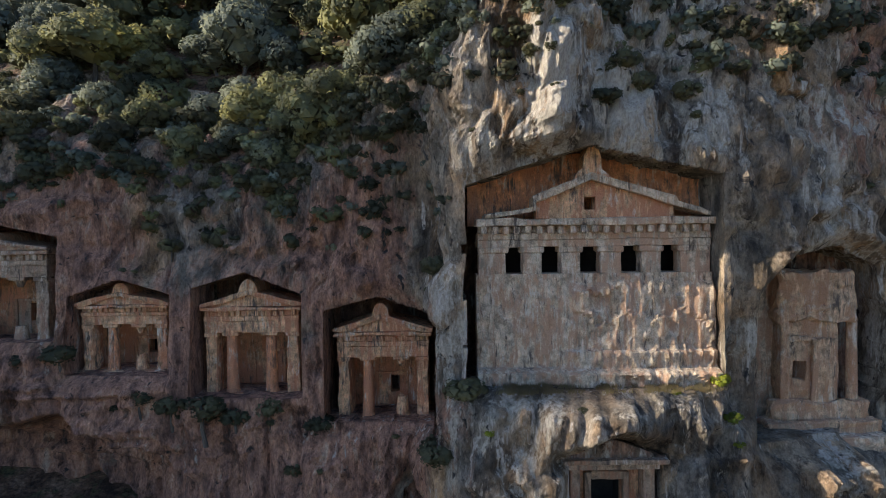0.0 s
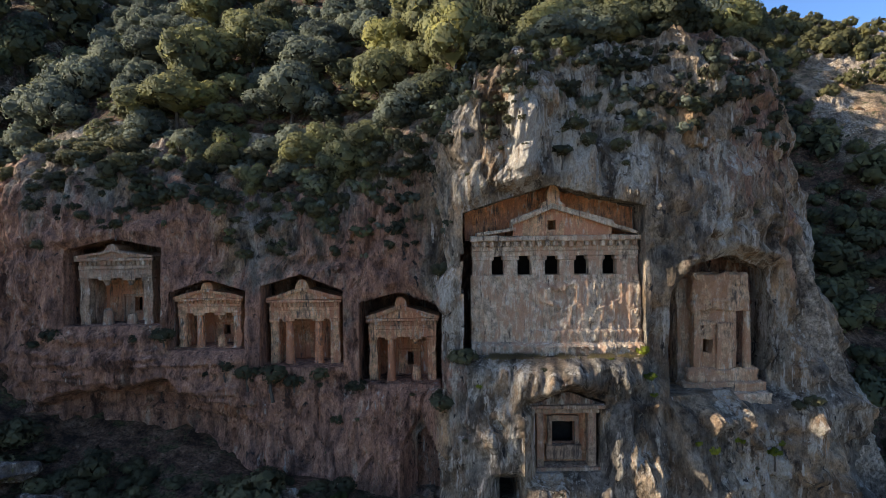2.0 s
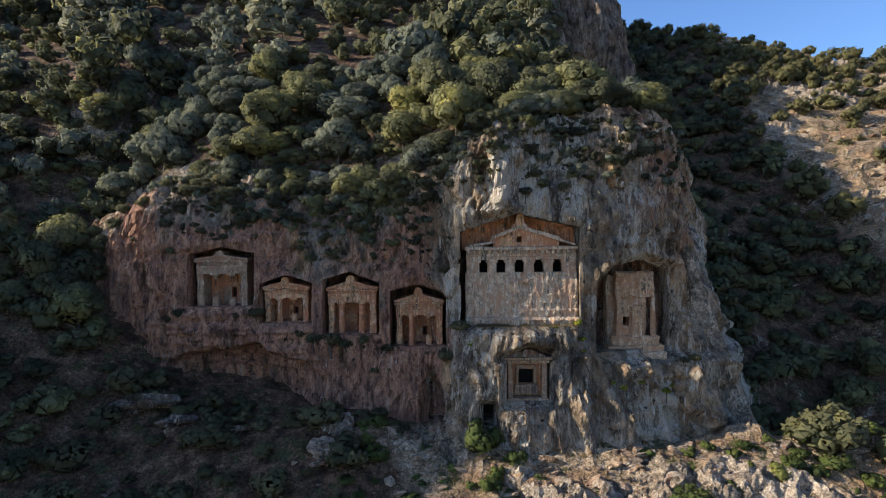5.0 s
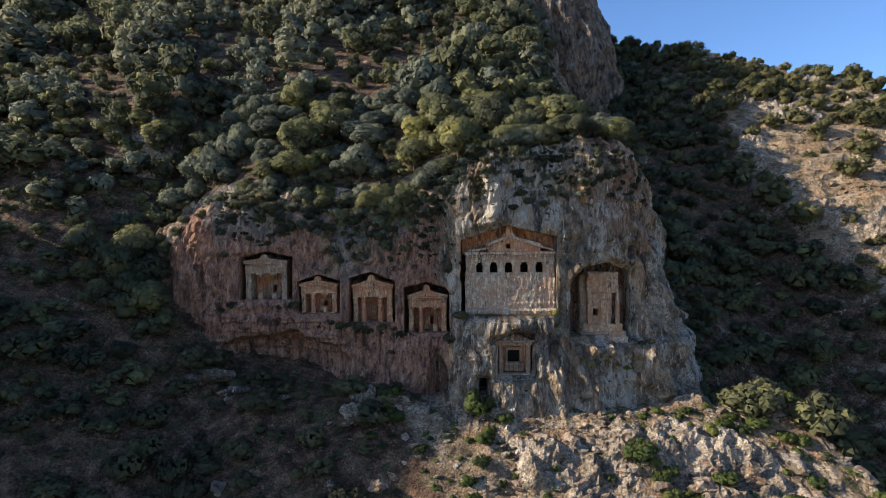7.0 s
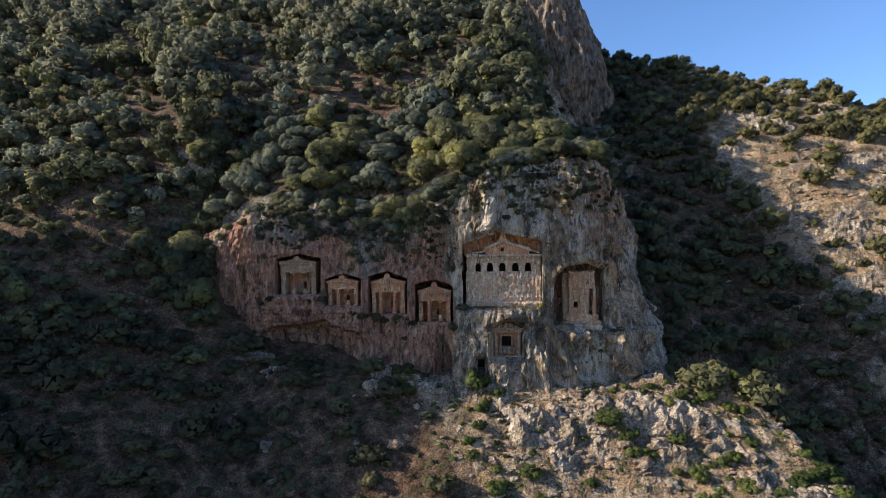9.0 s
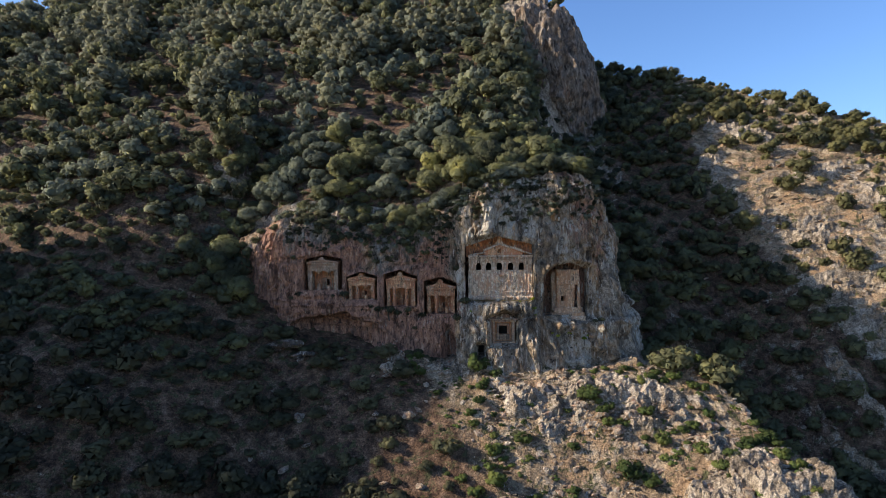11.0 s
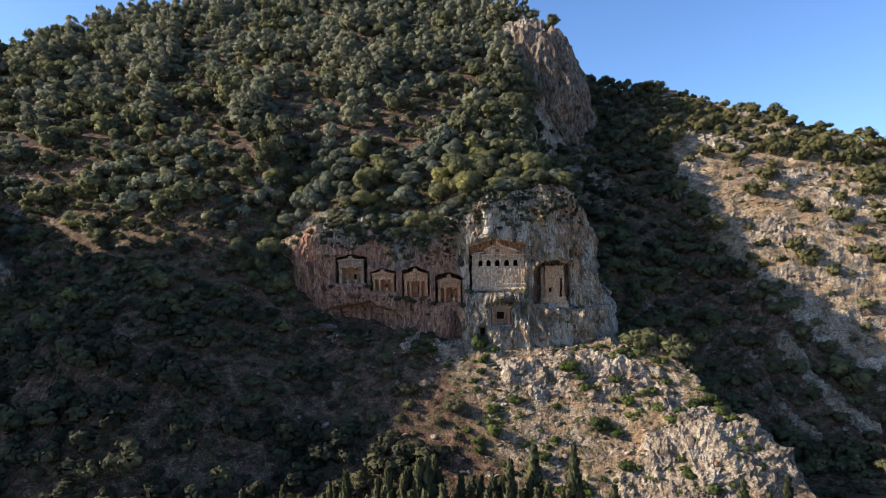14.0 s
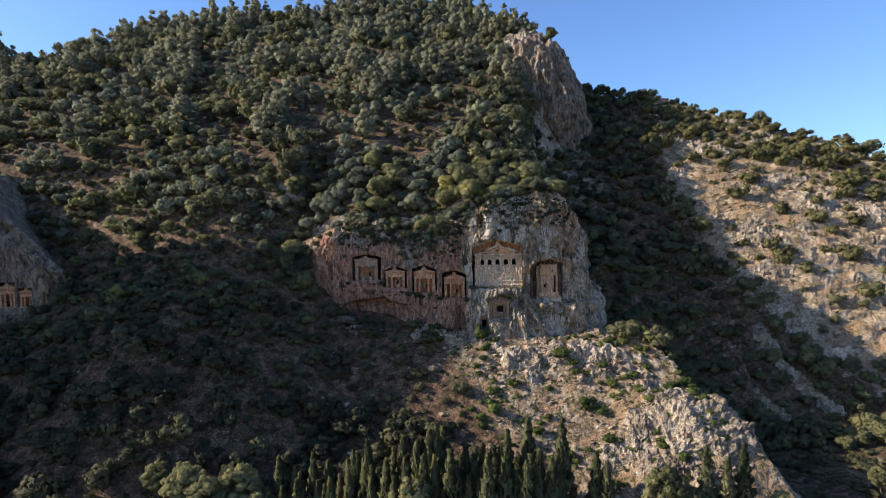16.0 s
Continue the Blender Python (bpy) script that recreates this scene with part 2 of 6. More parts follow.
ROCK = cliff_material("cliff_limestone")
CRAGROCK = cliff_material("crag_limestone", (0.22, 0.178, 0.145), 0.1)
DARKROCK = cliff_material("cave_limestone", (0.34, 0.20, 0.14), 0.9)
STONE = tomb_material("carved_limestone", (0.70, 0.405, 0.215), 0.8)
OCHRE = tomb_material("ochre_carved_limestone", (0.60, 0.385, 0.225), 0.8, (0.50, 0.27, 0.15))
RUSTSTONE = tomb_material("rust_carved_limestone", (0.76, 0.32, 0.145), 1.1)
PALE = tomb_material("pale_carved_limestone", (0.60, 0.45, 0.305), 0.7, (0.52, 0.31, 0.19))
GREYSTONE = tomb_material("grey_carved_limestone", (0.40, 0.275, 0.178), 0.6, (0.42, 0.23, 0.14))
# darker, redder limestone: the shade inside the porches is put into its colour
PORCHSHADE = tomb_material("porch_shade_limestone", (0.50, 0.265, 0.14), 0.9)
GROUND = ground_material()
GREEN = [(0.1, (0.053, 0.056, 0.032)), (0.4, (0.130, 0.129, 0.064)), (0.65, (0.235, 0.222, 0.092)), (0.9, (0.35, 0.315, 0.105))]
OLIVE = [(0.1, (0.072, 0.080, 0.058)), (0.4, (0.140, 0.152, 0.108)), (0.7, (0.212, 0.218, 0.146)), (0.95, (0.30, 0.29, 0.150))]
LEAF = leaf_material("oak_leaf", GREEN)
OLIVELEAF = leaf_material("olive_leaf", OLIVE)
PINELEAF = leaf_material("pine_needle", [(0.1, (0.100, 0.104, 0.076)), (0.5, (0.172, 0.172, 0.112)), (0.9, (0.262, 0.240, 0.138))])
# lighter leaf for the crest trees, with sunlight put into the colour
CRESTLEAF = leaf_material("sunlit_crest_leaf", [(0.1, (0.105, 0.098, 0.042)), (0.5, (0.205, 0.182, 0.072)), (0.9, (0.33, 0.28, 0.10))])
# dark leaf for scrub in shade, part of that shade put into its colour
DARKLEAF = leaf_material("shaded_dark_leaf", [(0.1, (0.056, 0.054, 0.030)), (0.5, (0.112, 0.104, 0.052)), (0.9, (0.19, 0.168, 0.078))])
CYPRESSLEAF = leaf_material("cypress_leaf", [(0.1, (0.09, 0.095, 0.045)), (0.5, (0.175, 0.172, 0.082)), (0.9, (0.27, 0.25, 0.12))])
# darker leaf for the ravine trees, with the ravine's shade in the colour
RAVINELEAF = leaf_material("shaded_ravine_leaf", [(0.1, (0.070, 0.070, 0.037)), (0.5, (0.150, 0.144, 0.068)), (0.9, (0.26, 0.235, 0.095))])
VALLEYLEAF = leaf_material("valley_leaf", [(0.1, (0.13, 0.125, 0.055)), (0.5, (0.24, 0.22, 0.10)), (0.9, (0.36, 0.32, 0.14))])
YELLOWLEAF = leaf_material("spurge_leaf", [(0.1, (0.12, 0.15, 0.02)), (0.5, (0.26, 0.28, 0.03)), (0.9, (0.40, 0.38, 0.05))])
SLOPELEAF = leaf_material("slope_leaf", [(0.1, (0.05, 0.07, 0.02)), (0.5, (0.115, 0.14, 0.036)), (0.9, (0.22, 0.22, 0.06))])
GRASSLEAF = leaf_material("dry_grass", [(0.1, (0.20, 0.14, 0.07)), (0.5, (0.33, 0.25, 0.12)), (0.9, (0.40, 0.33, 0.15))])
WEEDLEAF = leaf_material("weed_leaf", [(0.1, (0.06, 0.085, 0.025)), (0.5, (0.11, 0.15, 0.04)), (0.9, (0.19, 0.21, 0.06))])
BARK, _n, _l, _b = material("bark", 0.95)
_l.new(ramp(_n, _l, noise_node(_n, _l, coords(_n, _l, (1, 1, 0.2)), 9, 6, 0.7), [(0.3, (0.05, 0.04, 0.032)), (0.7, (0.16, 0.13, 0.10))]), _b.inputs["Base Color"])


# ---- the lie of the land ----
CLIFF_X = [-60, -44, -38, -30, -22, -12, -7, -3.2, -0.8, 0.3, 6, 11.5, 14.5, 18, 22, 25]
CLIFF_Y = [39, 36, 34, 31.6, 31.2, 30.6, 30.2, 30.3, 30.1, 25.9, 25.5, 25.5, 26.4, 27.9, 30, 33.5]
TOP_X = [-60, -44, -38, -34, -28, -22, -14, -7, -4, 0, 5, 10, 17, 22, 25]
TOP_Z = [8, 3.5, 4.6, 6.8, 8.0, 8.2, 5.4, 6.4, 8.6, 10.5, 12.2, 13.4, 14.4, 14.0, 12]


def cliff_y(x):
    return np.interp(x, CLIFF_X, CLIFF_Y)


def hill(x, y):
    """The main hill: an even slope up to its crest, with a flank that falls into the ravine."""
    crest = np.interp(x, [-320, -230, -183, -148, -60, -10, 15, 40], [110, 118, 138, 180, 195, 199, 182, 150])
    z = 14 + 0.66 * (np.minimum(y, crest) - 36) - 0.5 * np.maximum(y - crest, 0)
    edge = np.interp(y, [20, 36, 46, 56, 66, 80, 100, 118, 135, 160, 185, 220], [19, 21, 19, 15, 13, 15, 18, 23, 36, 15, 3, -3])
    fall = np.interp(y, [20, 40, 90, 130], [2.6, 2.5, 2.6, 2.4])
    z = softmin(z, z - fall * (x - edge), 5.0)
    # the bare crag on the shoulder
    return z + 3.5 * crag_shape(x, y) - 11 * np.exp(-((x - 31) / 15) ** 4 - ((y - 110) / 11) ** 4)


def crag_shape(x, y):
    return np.exp(-((x - 29) / 15) ** 4 - ((y - 138) / 17) ** 4)


def foot(x, y):
    """The slope below the cliff, the rocky spur and the valley floor."""
    y = np.minimum(y, 42)
    near = np.interp(x, [-44, -40, -31, -19, -14, -5], [0.95, 0.9, 0.66, 0.40, 0.10, -0.05])
    z = -17.2 + 0.72 * np.minimum(y - 24.5, 0) + near * np.maximum(y - 24.5, 0)
    z = z + (0.5 * np.clip(-28 - x, 0, 31) - 0.35 * np.clip(-68 - x, 0, 40)) * step(-60, 10, y)
    z = z + 7.0 * np.exp(-((x - 41) / 11) ** 2) * step(15, 0, y) * step(-22, 2, y)
    ledge = -19.8 + 0.3 * (y - 20)
    z = z + (softmin(z, ledge, 2.0) - z) * step(-8, 0, x) * step(31, 24, x)
    rim = x - np.interp(y, [-20, -5, 5, 17, 25], [58, 52.5, 48.5, 43, 39.5])
    z = z + 0.5 * np.exp(-((x - 33.5) / 5.5) ** 2) * step(25, 19, y) * step(0, 14, y)
    z = z + 0.6 * np.exp(-((rim + 1.5) / 4) ** 2) * step(31, 26, y) * step(-14, 0, y) - 1.25 * np.clip(rim, 0, 60)
    z = z - 1.3 * np.maximum(y - 27, 0) * step(27, 31, x)
    return softmax(z, -44.0 + 0 * x, 5.0)


def right_crest(x):
    return np.interp(x, [30, 54, 85, 106, 122, 143, 220], [166, 158, 145, 126, 114, 98, 60])


def right_hill(x, y):
    crest = right_crest(x)
    z = -60.6 + 0.083 * np.clip(x, 0, 250) + 0.777 * np.minimum(y, crest) - 0.5 * np.maximum(y - crest, 0)
    z = z - 9 * np.exp(-((x - 58) / 14) ** 2) * step(110, 60, y) - 0.42 * np.maximum(64 - y, 0)
    z = z - 3.0 * np.maximum(30 - x, 0)
    return softmax(z, -44.0 + 0 * x, 6.0)


def left_mass(x, y):
    """The unseen mountain beyond the hill's end, its ridge heights set to shape the shade."""
    ridge = np.interp(y, [-125.7, -55.7, -28.7, -15.7, -5.7, 4.3, 6.8, 7.5, 8.2, 9.4, 9.9, 10.6, 12, 13.2, 14.3, 15.8, 17.3, 18.5, 19.3, 20.3, 23.3, 26.3, 53.3, 78.3], [-44, -18, 21, 43, 58, 72, 77, 86, 89, 90.5, 98, 112, 112, 104, 97, 94, 94, 91, 74, 62, 52, 42, 14, 0])
    return ridge - 2.3 * np.maximum(np.abs(x + 175) - 4, 0)


def land(x, y, fine=True):
    x, y = np.broadcast_arrays(np.asarray(x, float), np.asarray(y, float))
    yc = np.where(x < 25, cliff_y(x), 33.5 + 34 * np.clip((x - 25) / 6, 0, 1) ** 1.4)
    wide = 1.2 + 24 * step(-40, -62, x)
    front = foot(x, y)
    brow = np.interp(x, TOP_X, TOP_Z) - 1.2 + 0.95 * np.maximum(y - yc - 2.5, 0) + 30 * step(-41, -56, x) + 25 * step(24, 26, x)
    back = softmin(hill(x, y), brow, 3.0)
    low = yc + 6.3 - 13.4 * step(-44, -64, x)
    t = step(low, low + wide, y)
    z = front * (1 - t) + np.maximum(back, front - 3) * t
    z = np.where(x > 24, softmax(np.where(y > 30, hill(x, y), -60), front, 2.0), z)
    z = softmax(z, right_hill(x, y), 4.0)
    z = softmax(z, left_mass(x, y), 8.0)
    if fine:
        z = z + step(700, 300, np.abs(x)) * step(700, 300, np.abs(y)) * 1.2 * fbm(x / 22, y / 22, 0, 4, 5)
    return z


def ravine_edge(y):
    """How far the woods of the ravine climb the far slope."""
    return np.interp(y, [12, 40, 58, 90, 170], [112, 96, 77, 68, 78])


def scree(x, y):
    """Two pale runs of loose stone down the floor of the ravine."""
    a = np.abs(x - np.interp(y, [35, 40.6, 44.2, 49.6, 53], [87, 82.1, 79.2, 77.1, 76.5])) * step(33, 35, y) * step(55, 52, y)
    b = np.abs(x - np.interp(y, [35, 42], [75, 70.8]))
    wob = 0.8 * fbm(x / 3, y / 3, 0, 3, 57)
    return np.clip(step(2.0, 1.0, a + wob) * step(33, 36, y) * step(54, 50, y) + step(1.5, 0.7, b + wob) * step(34, 36, y) * step(43, 41, y), 0, 1)


def bareness(x, y):
    """Where rock and dry soil show: the spur, the far slope and the crag."""
    rim = x - np.interp(y, [-20, -5, 5, 17, 25], [58, 52.5, 48.5, 43, 39.5])
    spur = step(9, 3, rim) * step(-14, 2, x + 0.6 * (y - 24)) * step(33, 25, y) * step(-20, -4, y)
    return np.clip(spur + step(-4, 5, x - ravine_edge(y)) * step(20, 40, y) + scree(x, y) + 1.6 * crag_shape(x, y) + 0.9 * np.exp(-((x - 30) / 17) ** 4 - ((y - 114) / 24) ** 4), 0, 1)


def mesh_object(name, verts, faces, mat, parent=None, smooth=False):
    me = bpy.data.meshes.new(name)
    me.from_pydata([tuple(v) for v in verts] if not isinstance(verts, np.ndarray) else verts.tolist(), [], faces if not isinstance(faces, np.ndarray) else faces.tolist())
    me.materials.append(mat)
    if smooth:
        me.polygons.foreach_set("use_smooth", np.ones(len(me.polygons), bool))
    me.update()
    ob = new(name, me)
    ob.parent = parent
    return ob


def part(name, bm, mat, parent=None, label=""):
    me = bpy.data.meshes.new(name)
    bm.to_mesh(me)
    bm.free()
    me.materials.append(mat)
    ob = new(name, me)
    ob.parent = parent
    if label:
        ob["label"] = label
    return ob


def axis(parts):
    out = [parts[0][0]]
    for a, b, d in parts:
        k = max(1, int(round((b - a) / d)))
        out += list(a + (b - a) * np.arange(1, k + 1) / k)
    return np.array(out)


def grid_faces(nu, nv):
    i = np.arange(nu * nv).reshape(nv, nu)
    return np.stack([i[:-1, :-1], i[:-1, 1:], i[1:, 1:], i[1:, :-1]], -1).reshape(-1, 4)


def build_ground():
    gx = axis([(-3000, -700, 230), (-700, -320, 40), (-320, -130, 6), (-130, -60, 1.8), (-60, -5, 0.9), (-5, 56, 0.34), (56, 62, 0.5), (62, 130, 0.75), (130, 330, 6), (330, 800, 40), (800, 3000, 240)])
    gy = axis([(-3000, -500, 250), (-500, -90, 30), (-90, -22, 3), (-22, 28, 0.34), (28, 46, 0.7), (46, 90, 0.75), (90, 150, 1.0), (150, 230, 2.2), (230, 400, 12), (400, 3000, 260)])
    X, Y = np.meshgrid(gx, gy)
    Z = land(X, Y)
    zy, zx = np.gradient(Z, gy, gx)
    ln = np.sqrt(1 + zx * zx + zy * zy)
    near = step(400, 250, np.abs(X)) * step(400, 250, np.abs(Y))
    bare = bareness(X, Y)
    # broken rock, thrust out square to the slope
    out = ridged(X / 5.5, Y / 5.5, Z / 5.5, 4, 9) * 0.55 + 0.34 * ridged(X / 2.3, Y / 2.3, Z / 1.3, 3, 12) + 0.17 * ridged(X / 0.95, Y / 0.95, Z / 0.6, 2, 13) - 0.3
    blocks = hash01(np.floor(X / 2.6 + 0.4 * vnoise(X / 2, Y / 2, Z / 2, 3)), np.floor(Y / 2.2 + 0.4 * vnoise(X / 2, Y / 2, Z / 2, 4)), np.floor(Z / 1.5), 5) - 0.5
    rocky = np.clip(step(0.12, 0.6, fbm(X / 9, Y / 9, 0, 3, 19) + 0.35 * step(12, 0, Y) * step(18, 26, X) * step(60, 52, X)) + 0.8 * crag_shape(X, Y), 0, 1)
    rocky = np.clip(rocky + 0.35 * step(72, 80, X) * step(94, 80, Y) * step(-0.3, 0.2, fbm(X / 14, Y / 14, 0, 3, 24)), 0, 1)
    rocky = rocky * (1 - 0.3 * step(48, 56, X) * step(84, 62, Y))
    dip = Z + 0.45 * X - 0.2 * Y
    _f1, _f2, slab = worley(X / 2.4 + 0.35 * dip, Y / 1.5 + 0.25 * vnoise(X / 3, Y / 3, 0, 8), 83)
    _g1, _g2, chip = worley(X / 1.05 + 0.4 * dip, Y / 0.8, 84)
    d = near * ((0.22 + 0.16 * bare) * out + bare * (0.25 + 0.75 * rocky) * (0.62 * (slab - 0.4) * (np.minimum(_f2 - _f1, 0.25) * 4) + 0.32 * (chip - 0.4)) + bare * rocky * (0.36 * blocks + 1.15 * np.maximum(out, 0) + 0.22 * ridged(X / 1.3, Y / 1.3, Z / 0.5, 3, 18)) + 2.2 * crag_shape(X, Y) * fbm(X / 6, Y / 6, Z / 9, 4, 15))
    d = d + near * bare * step(60, 70, X) * 0.8 * ridged(X / 9, Y / 9, Z / 2.0, 2, 91)
    X, Y, Z = X - d * zx / ln, Y - d * zy / ln, Z + d / ln
    v = np.stack([X, Y, Z], -1).reshape(-1, 3)
    ob = mesh_object("ground", v, grid_faces(len(gx), len(gy)), GROUND, smooth=False)
    at = ob.data.attributes.new("bare", "FLOAT", "POINT")
    at.data.foreach_set("value", bare.ravel())
    at = ob.data.attributes.new("reeds", "FLOAT", "POINT")
    at.data.foreach_set("value", (step(-36, -48, Y)).ravel())
    at = ob.data.attributes.new("rocky", "FLOAT", "POINT")
    at.data.foreach_set("value", (bare * rocky).ravel())
    return tagged(ob, "dry ochre hillside soil with grey limestone outcrops and scrub", "ground", kind="structure")


ground = build_ground()

# ---- the cliff ----
def gable(x0, x1, floor, eave0, eave1, apex_x, apex_z):
    return [(x0, floor), (x1, floor), (x1, eave1), (apex_x, apex_z), (x0, eave0)]


NICHES = [  # outline in x and z, and how far back the recess reaches
    (gable(0.92, 12.42, -6.75, 2.30, 2.60, 6.5, 3.98), 30.9),
    (gable(-6.25, -0.32, -9.45, -3.72, -3.98, -3.45, -3.02), 33.2),
    (gable(-13.35, -7.35, -8.25, -2.52, -2.86, -10.45, -1.70), 33.6),
    (gable(-20.1, -14.45, -7.05, -2.92, -2.84, -17.3, -2.02), 33.9),
    (gable(-27.7, -20.65, -5.3, 0.20, 0.30, -24.1, 1.02), 34.0),
    ([(13.9, -9.5), (21.6, -9.5), (21.9, -7.2), (21.8, -1.7), (18.9, -0.6), (15.7, -1.2), (14.1, -2.8)], 31.7),
    ([(5.3, -13.75), (9.3, -13.75), (9.35, -9.75), (9.8, -9.6), (7.3, -8.65), (4.85, -9.6), (5.25, -9.75)], 27.6),
    ([(3.1, -15.9), (4.12, -15.9), (4.12, -14.0), (3.1, -14.0)], 28.7),
    ([(-2.2, -16.6), (-0.5, -16.6), (-0.5, -13.6), (-0.9, -12.5), (-1.5, -12.2), (-2.2, -12.8)], 30.4),
]


def outline_distance(px, pz, poly):
    """Signed distance to a polygon (negative within) and the nearest point of its outline."""
    best = np.full(px.shape, 1e9)
    nx, nz, inside = px.copy(), pz.copy(), np.zeros(px.shape, bool)
    for (ax, az), (bx, bz) in zip(poly, poly[1:] + poly[:1]):
        t = np.clip(((px - ax) * (bx - ax) + (pz - az) * (bz - az)) / ((bx - ax) ** 2 + (bz - az) ** 2), 0, 1)
        qx, qz = ax + t * (bx - ax), az + t * (bz - az)
        d = np.hypot(px - qx, pz - qz)
        near = d < best
        best, nx, nz = np.where(near, d, best), np.where(near, qx, nx), np.where(near, qz, nz)
        if az != bz:
            inside ^= ((az > pz) != (bz > pz)) & (px < (bx - ax) * (pz - az) / (bz - az) + ax)
    return np.where(inside, -best, best), nx, nz


def pillars(u, z):
    """Rounded upright bulges of rock between deep cracks, and each bulge's own number."""
    wx, wz = u + 0.5 * fbm(u / 2.2, z / 4, 0, 2, 18), z + 1.5 * fbm(u / 3, z / 3, 0, 2, 19)
    f1, f2, own = worley(wx / 1.75, wz / 4.6, 71)
    g1, g2, _own = worley(wx / 0.8, wz / 2.1, 72)
    round1 = 1 - (1 - np.clip((f2 - f1) * 1.9, 0, 1)) ** 2
    round2 = 1 - (1 - np.clip((g2 - g1) * 1.9, 0, 1)) ** 2
    return 0.42 * round1 + 0.45 * (own - 0.5) + 0.13 * round2 - 0.35, own


def cliff_offset(x, z, u):
    """How far the rock face stands out (towards the valley) or back."""
    wx, wz = u + 0.6 * fbm(u / 3, z / 3, 0, 2, 8), z + 1.2 * fbm(u / 3, z / 3, 0, 2, 9)
    d = 0.8 * fbm(u / 8, z / 9, 0, 3, 3) + 0.18 * ridged(wx / 3.0, wz / 8, 0, 3, 21)
    # upright flutes and cracks with sharp edges
    d = d + 0.22 * ridged(wx / 2.2, wz / 3.4, 0, 3, 33) + 0.11 * ridged(wx / 0.75, wz / 1.3, 0, 2, 40) + 0.15 * ridged(wx / 2.0, wz / 1.5, 0, 3, 55)
    strong = 0.55 + 0.45 * step(-1, 2, x) * step(-9, -6, z) - 0.15 * step(10, 13, x)
    d = d + strong * pillars(u, z)[0]
    d = d - 0.42 * np.maximum(z - 1.5, 0) * step(-35, -25, x) * step(-2, -12, x)
    # the shallow cave, and the buttress beside the large tomb
    arch = -9.0 - 0.035 * (x + 22) ** 2 + 0.5 * fbm(x / 2.5, 0 * x, 0, 2, 12)
    d = d - 3.0 * np.exp(-((x + 22) / 8.0) ** 4) * step(0.0, 0.9, arch - z) * step(-19, -13, z)
    d = d + 0.34 * ridged(wx / 9, z / 1.1 + 0.25 * vnoise(x / 4, z / 2, 0, 5), 0, 2, 66) * np.exp(-((x + 25) / 11) ** 4) * step(-5.5, -7.5, z)
    d = d + 0.5 * np.exp(-((x - 0.5) / 0.7) ** 2) * step(4.0, 0.5, z)
    d = d + 0.7 * step(0.5, 1.5, x) * step(13.5, 12.4, x) * step(-6.6, -7.1, z)
    d = d + 1.35 * step(13.0, 15.5, x) * step(-9.6, -10.9, z)
    # above the large tomb the rock turns away behind a pale rib
    d = d - 0.16 * np.clip(x - 5.0, 0, 6) * step(3.6, 8.5, z) * step(25, 14, x) + 0.40 * np.exp(-((x - 4.6) / 0.8) ** 2) * step(3.6, 5.5, z)
    d = d + step(-6.5, -8.5, z) * step(0, 2, x) * (0.22 * ridged(wx / 0.75, wz / 3.2, 0, 2, 61) + 0.24 * ridged(wx / 1.5, wz / 6.5, 0, 2, 62)) + 0.10 * step(0, 2, x) * ridged(wx / 1.0, wz / 1.8, 0, 2, 63) + 0.6 * step(17, 22, x) * fbm(u / 3, z / 3, 0, 3, 64)
    d = d + step(18, 26, x) * (1.6 + 0.02 * np.maximum(12 - z, 0) + 0.13 * np.maximum(-2.5 - z, 0))
    d = d - 0.95 * np.exp(-((x - 13.2) / 0.9) ** 2) * step(-9.5, -7.5, z) * step(1.5, -0.5, z)
    # knobbly broken rock low on the corner
    low = step(20, 23, x) * step(-2, -5, z) + step(13, 16, x) * step(-9.6, -11, z)
    d = d + np.clip(low, 0, 1) * (0.35 * ridged(u / 2.0, z / 2.0, 0, 3, 77) + 0.28 * (hash01(np.floor(wx / 1.5), np.floor(wz / 1.6), np.zeros_like(wx), 14) - 0.5))
    # a shallow hollow above the right end of the large tomb
    d = d - 0.45 * np.exp(-((x - 11.1) / 0.7) ** 2 - ((z - 3.85) / 0.6) ** 2)
    return d


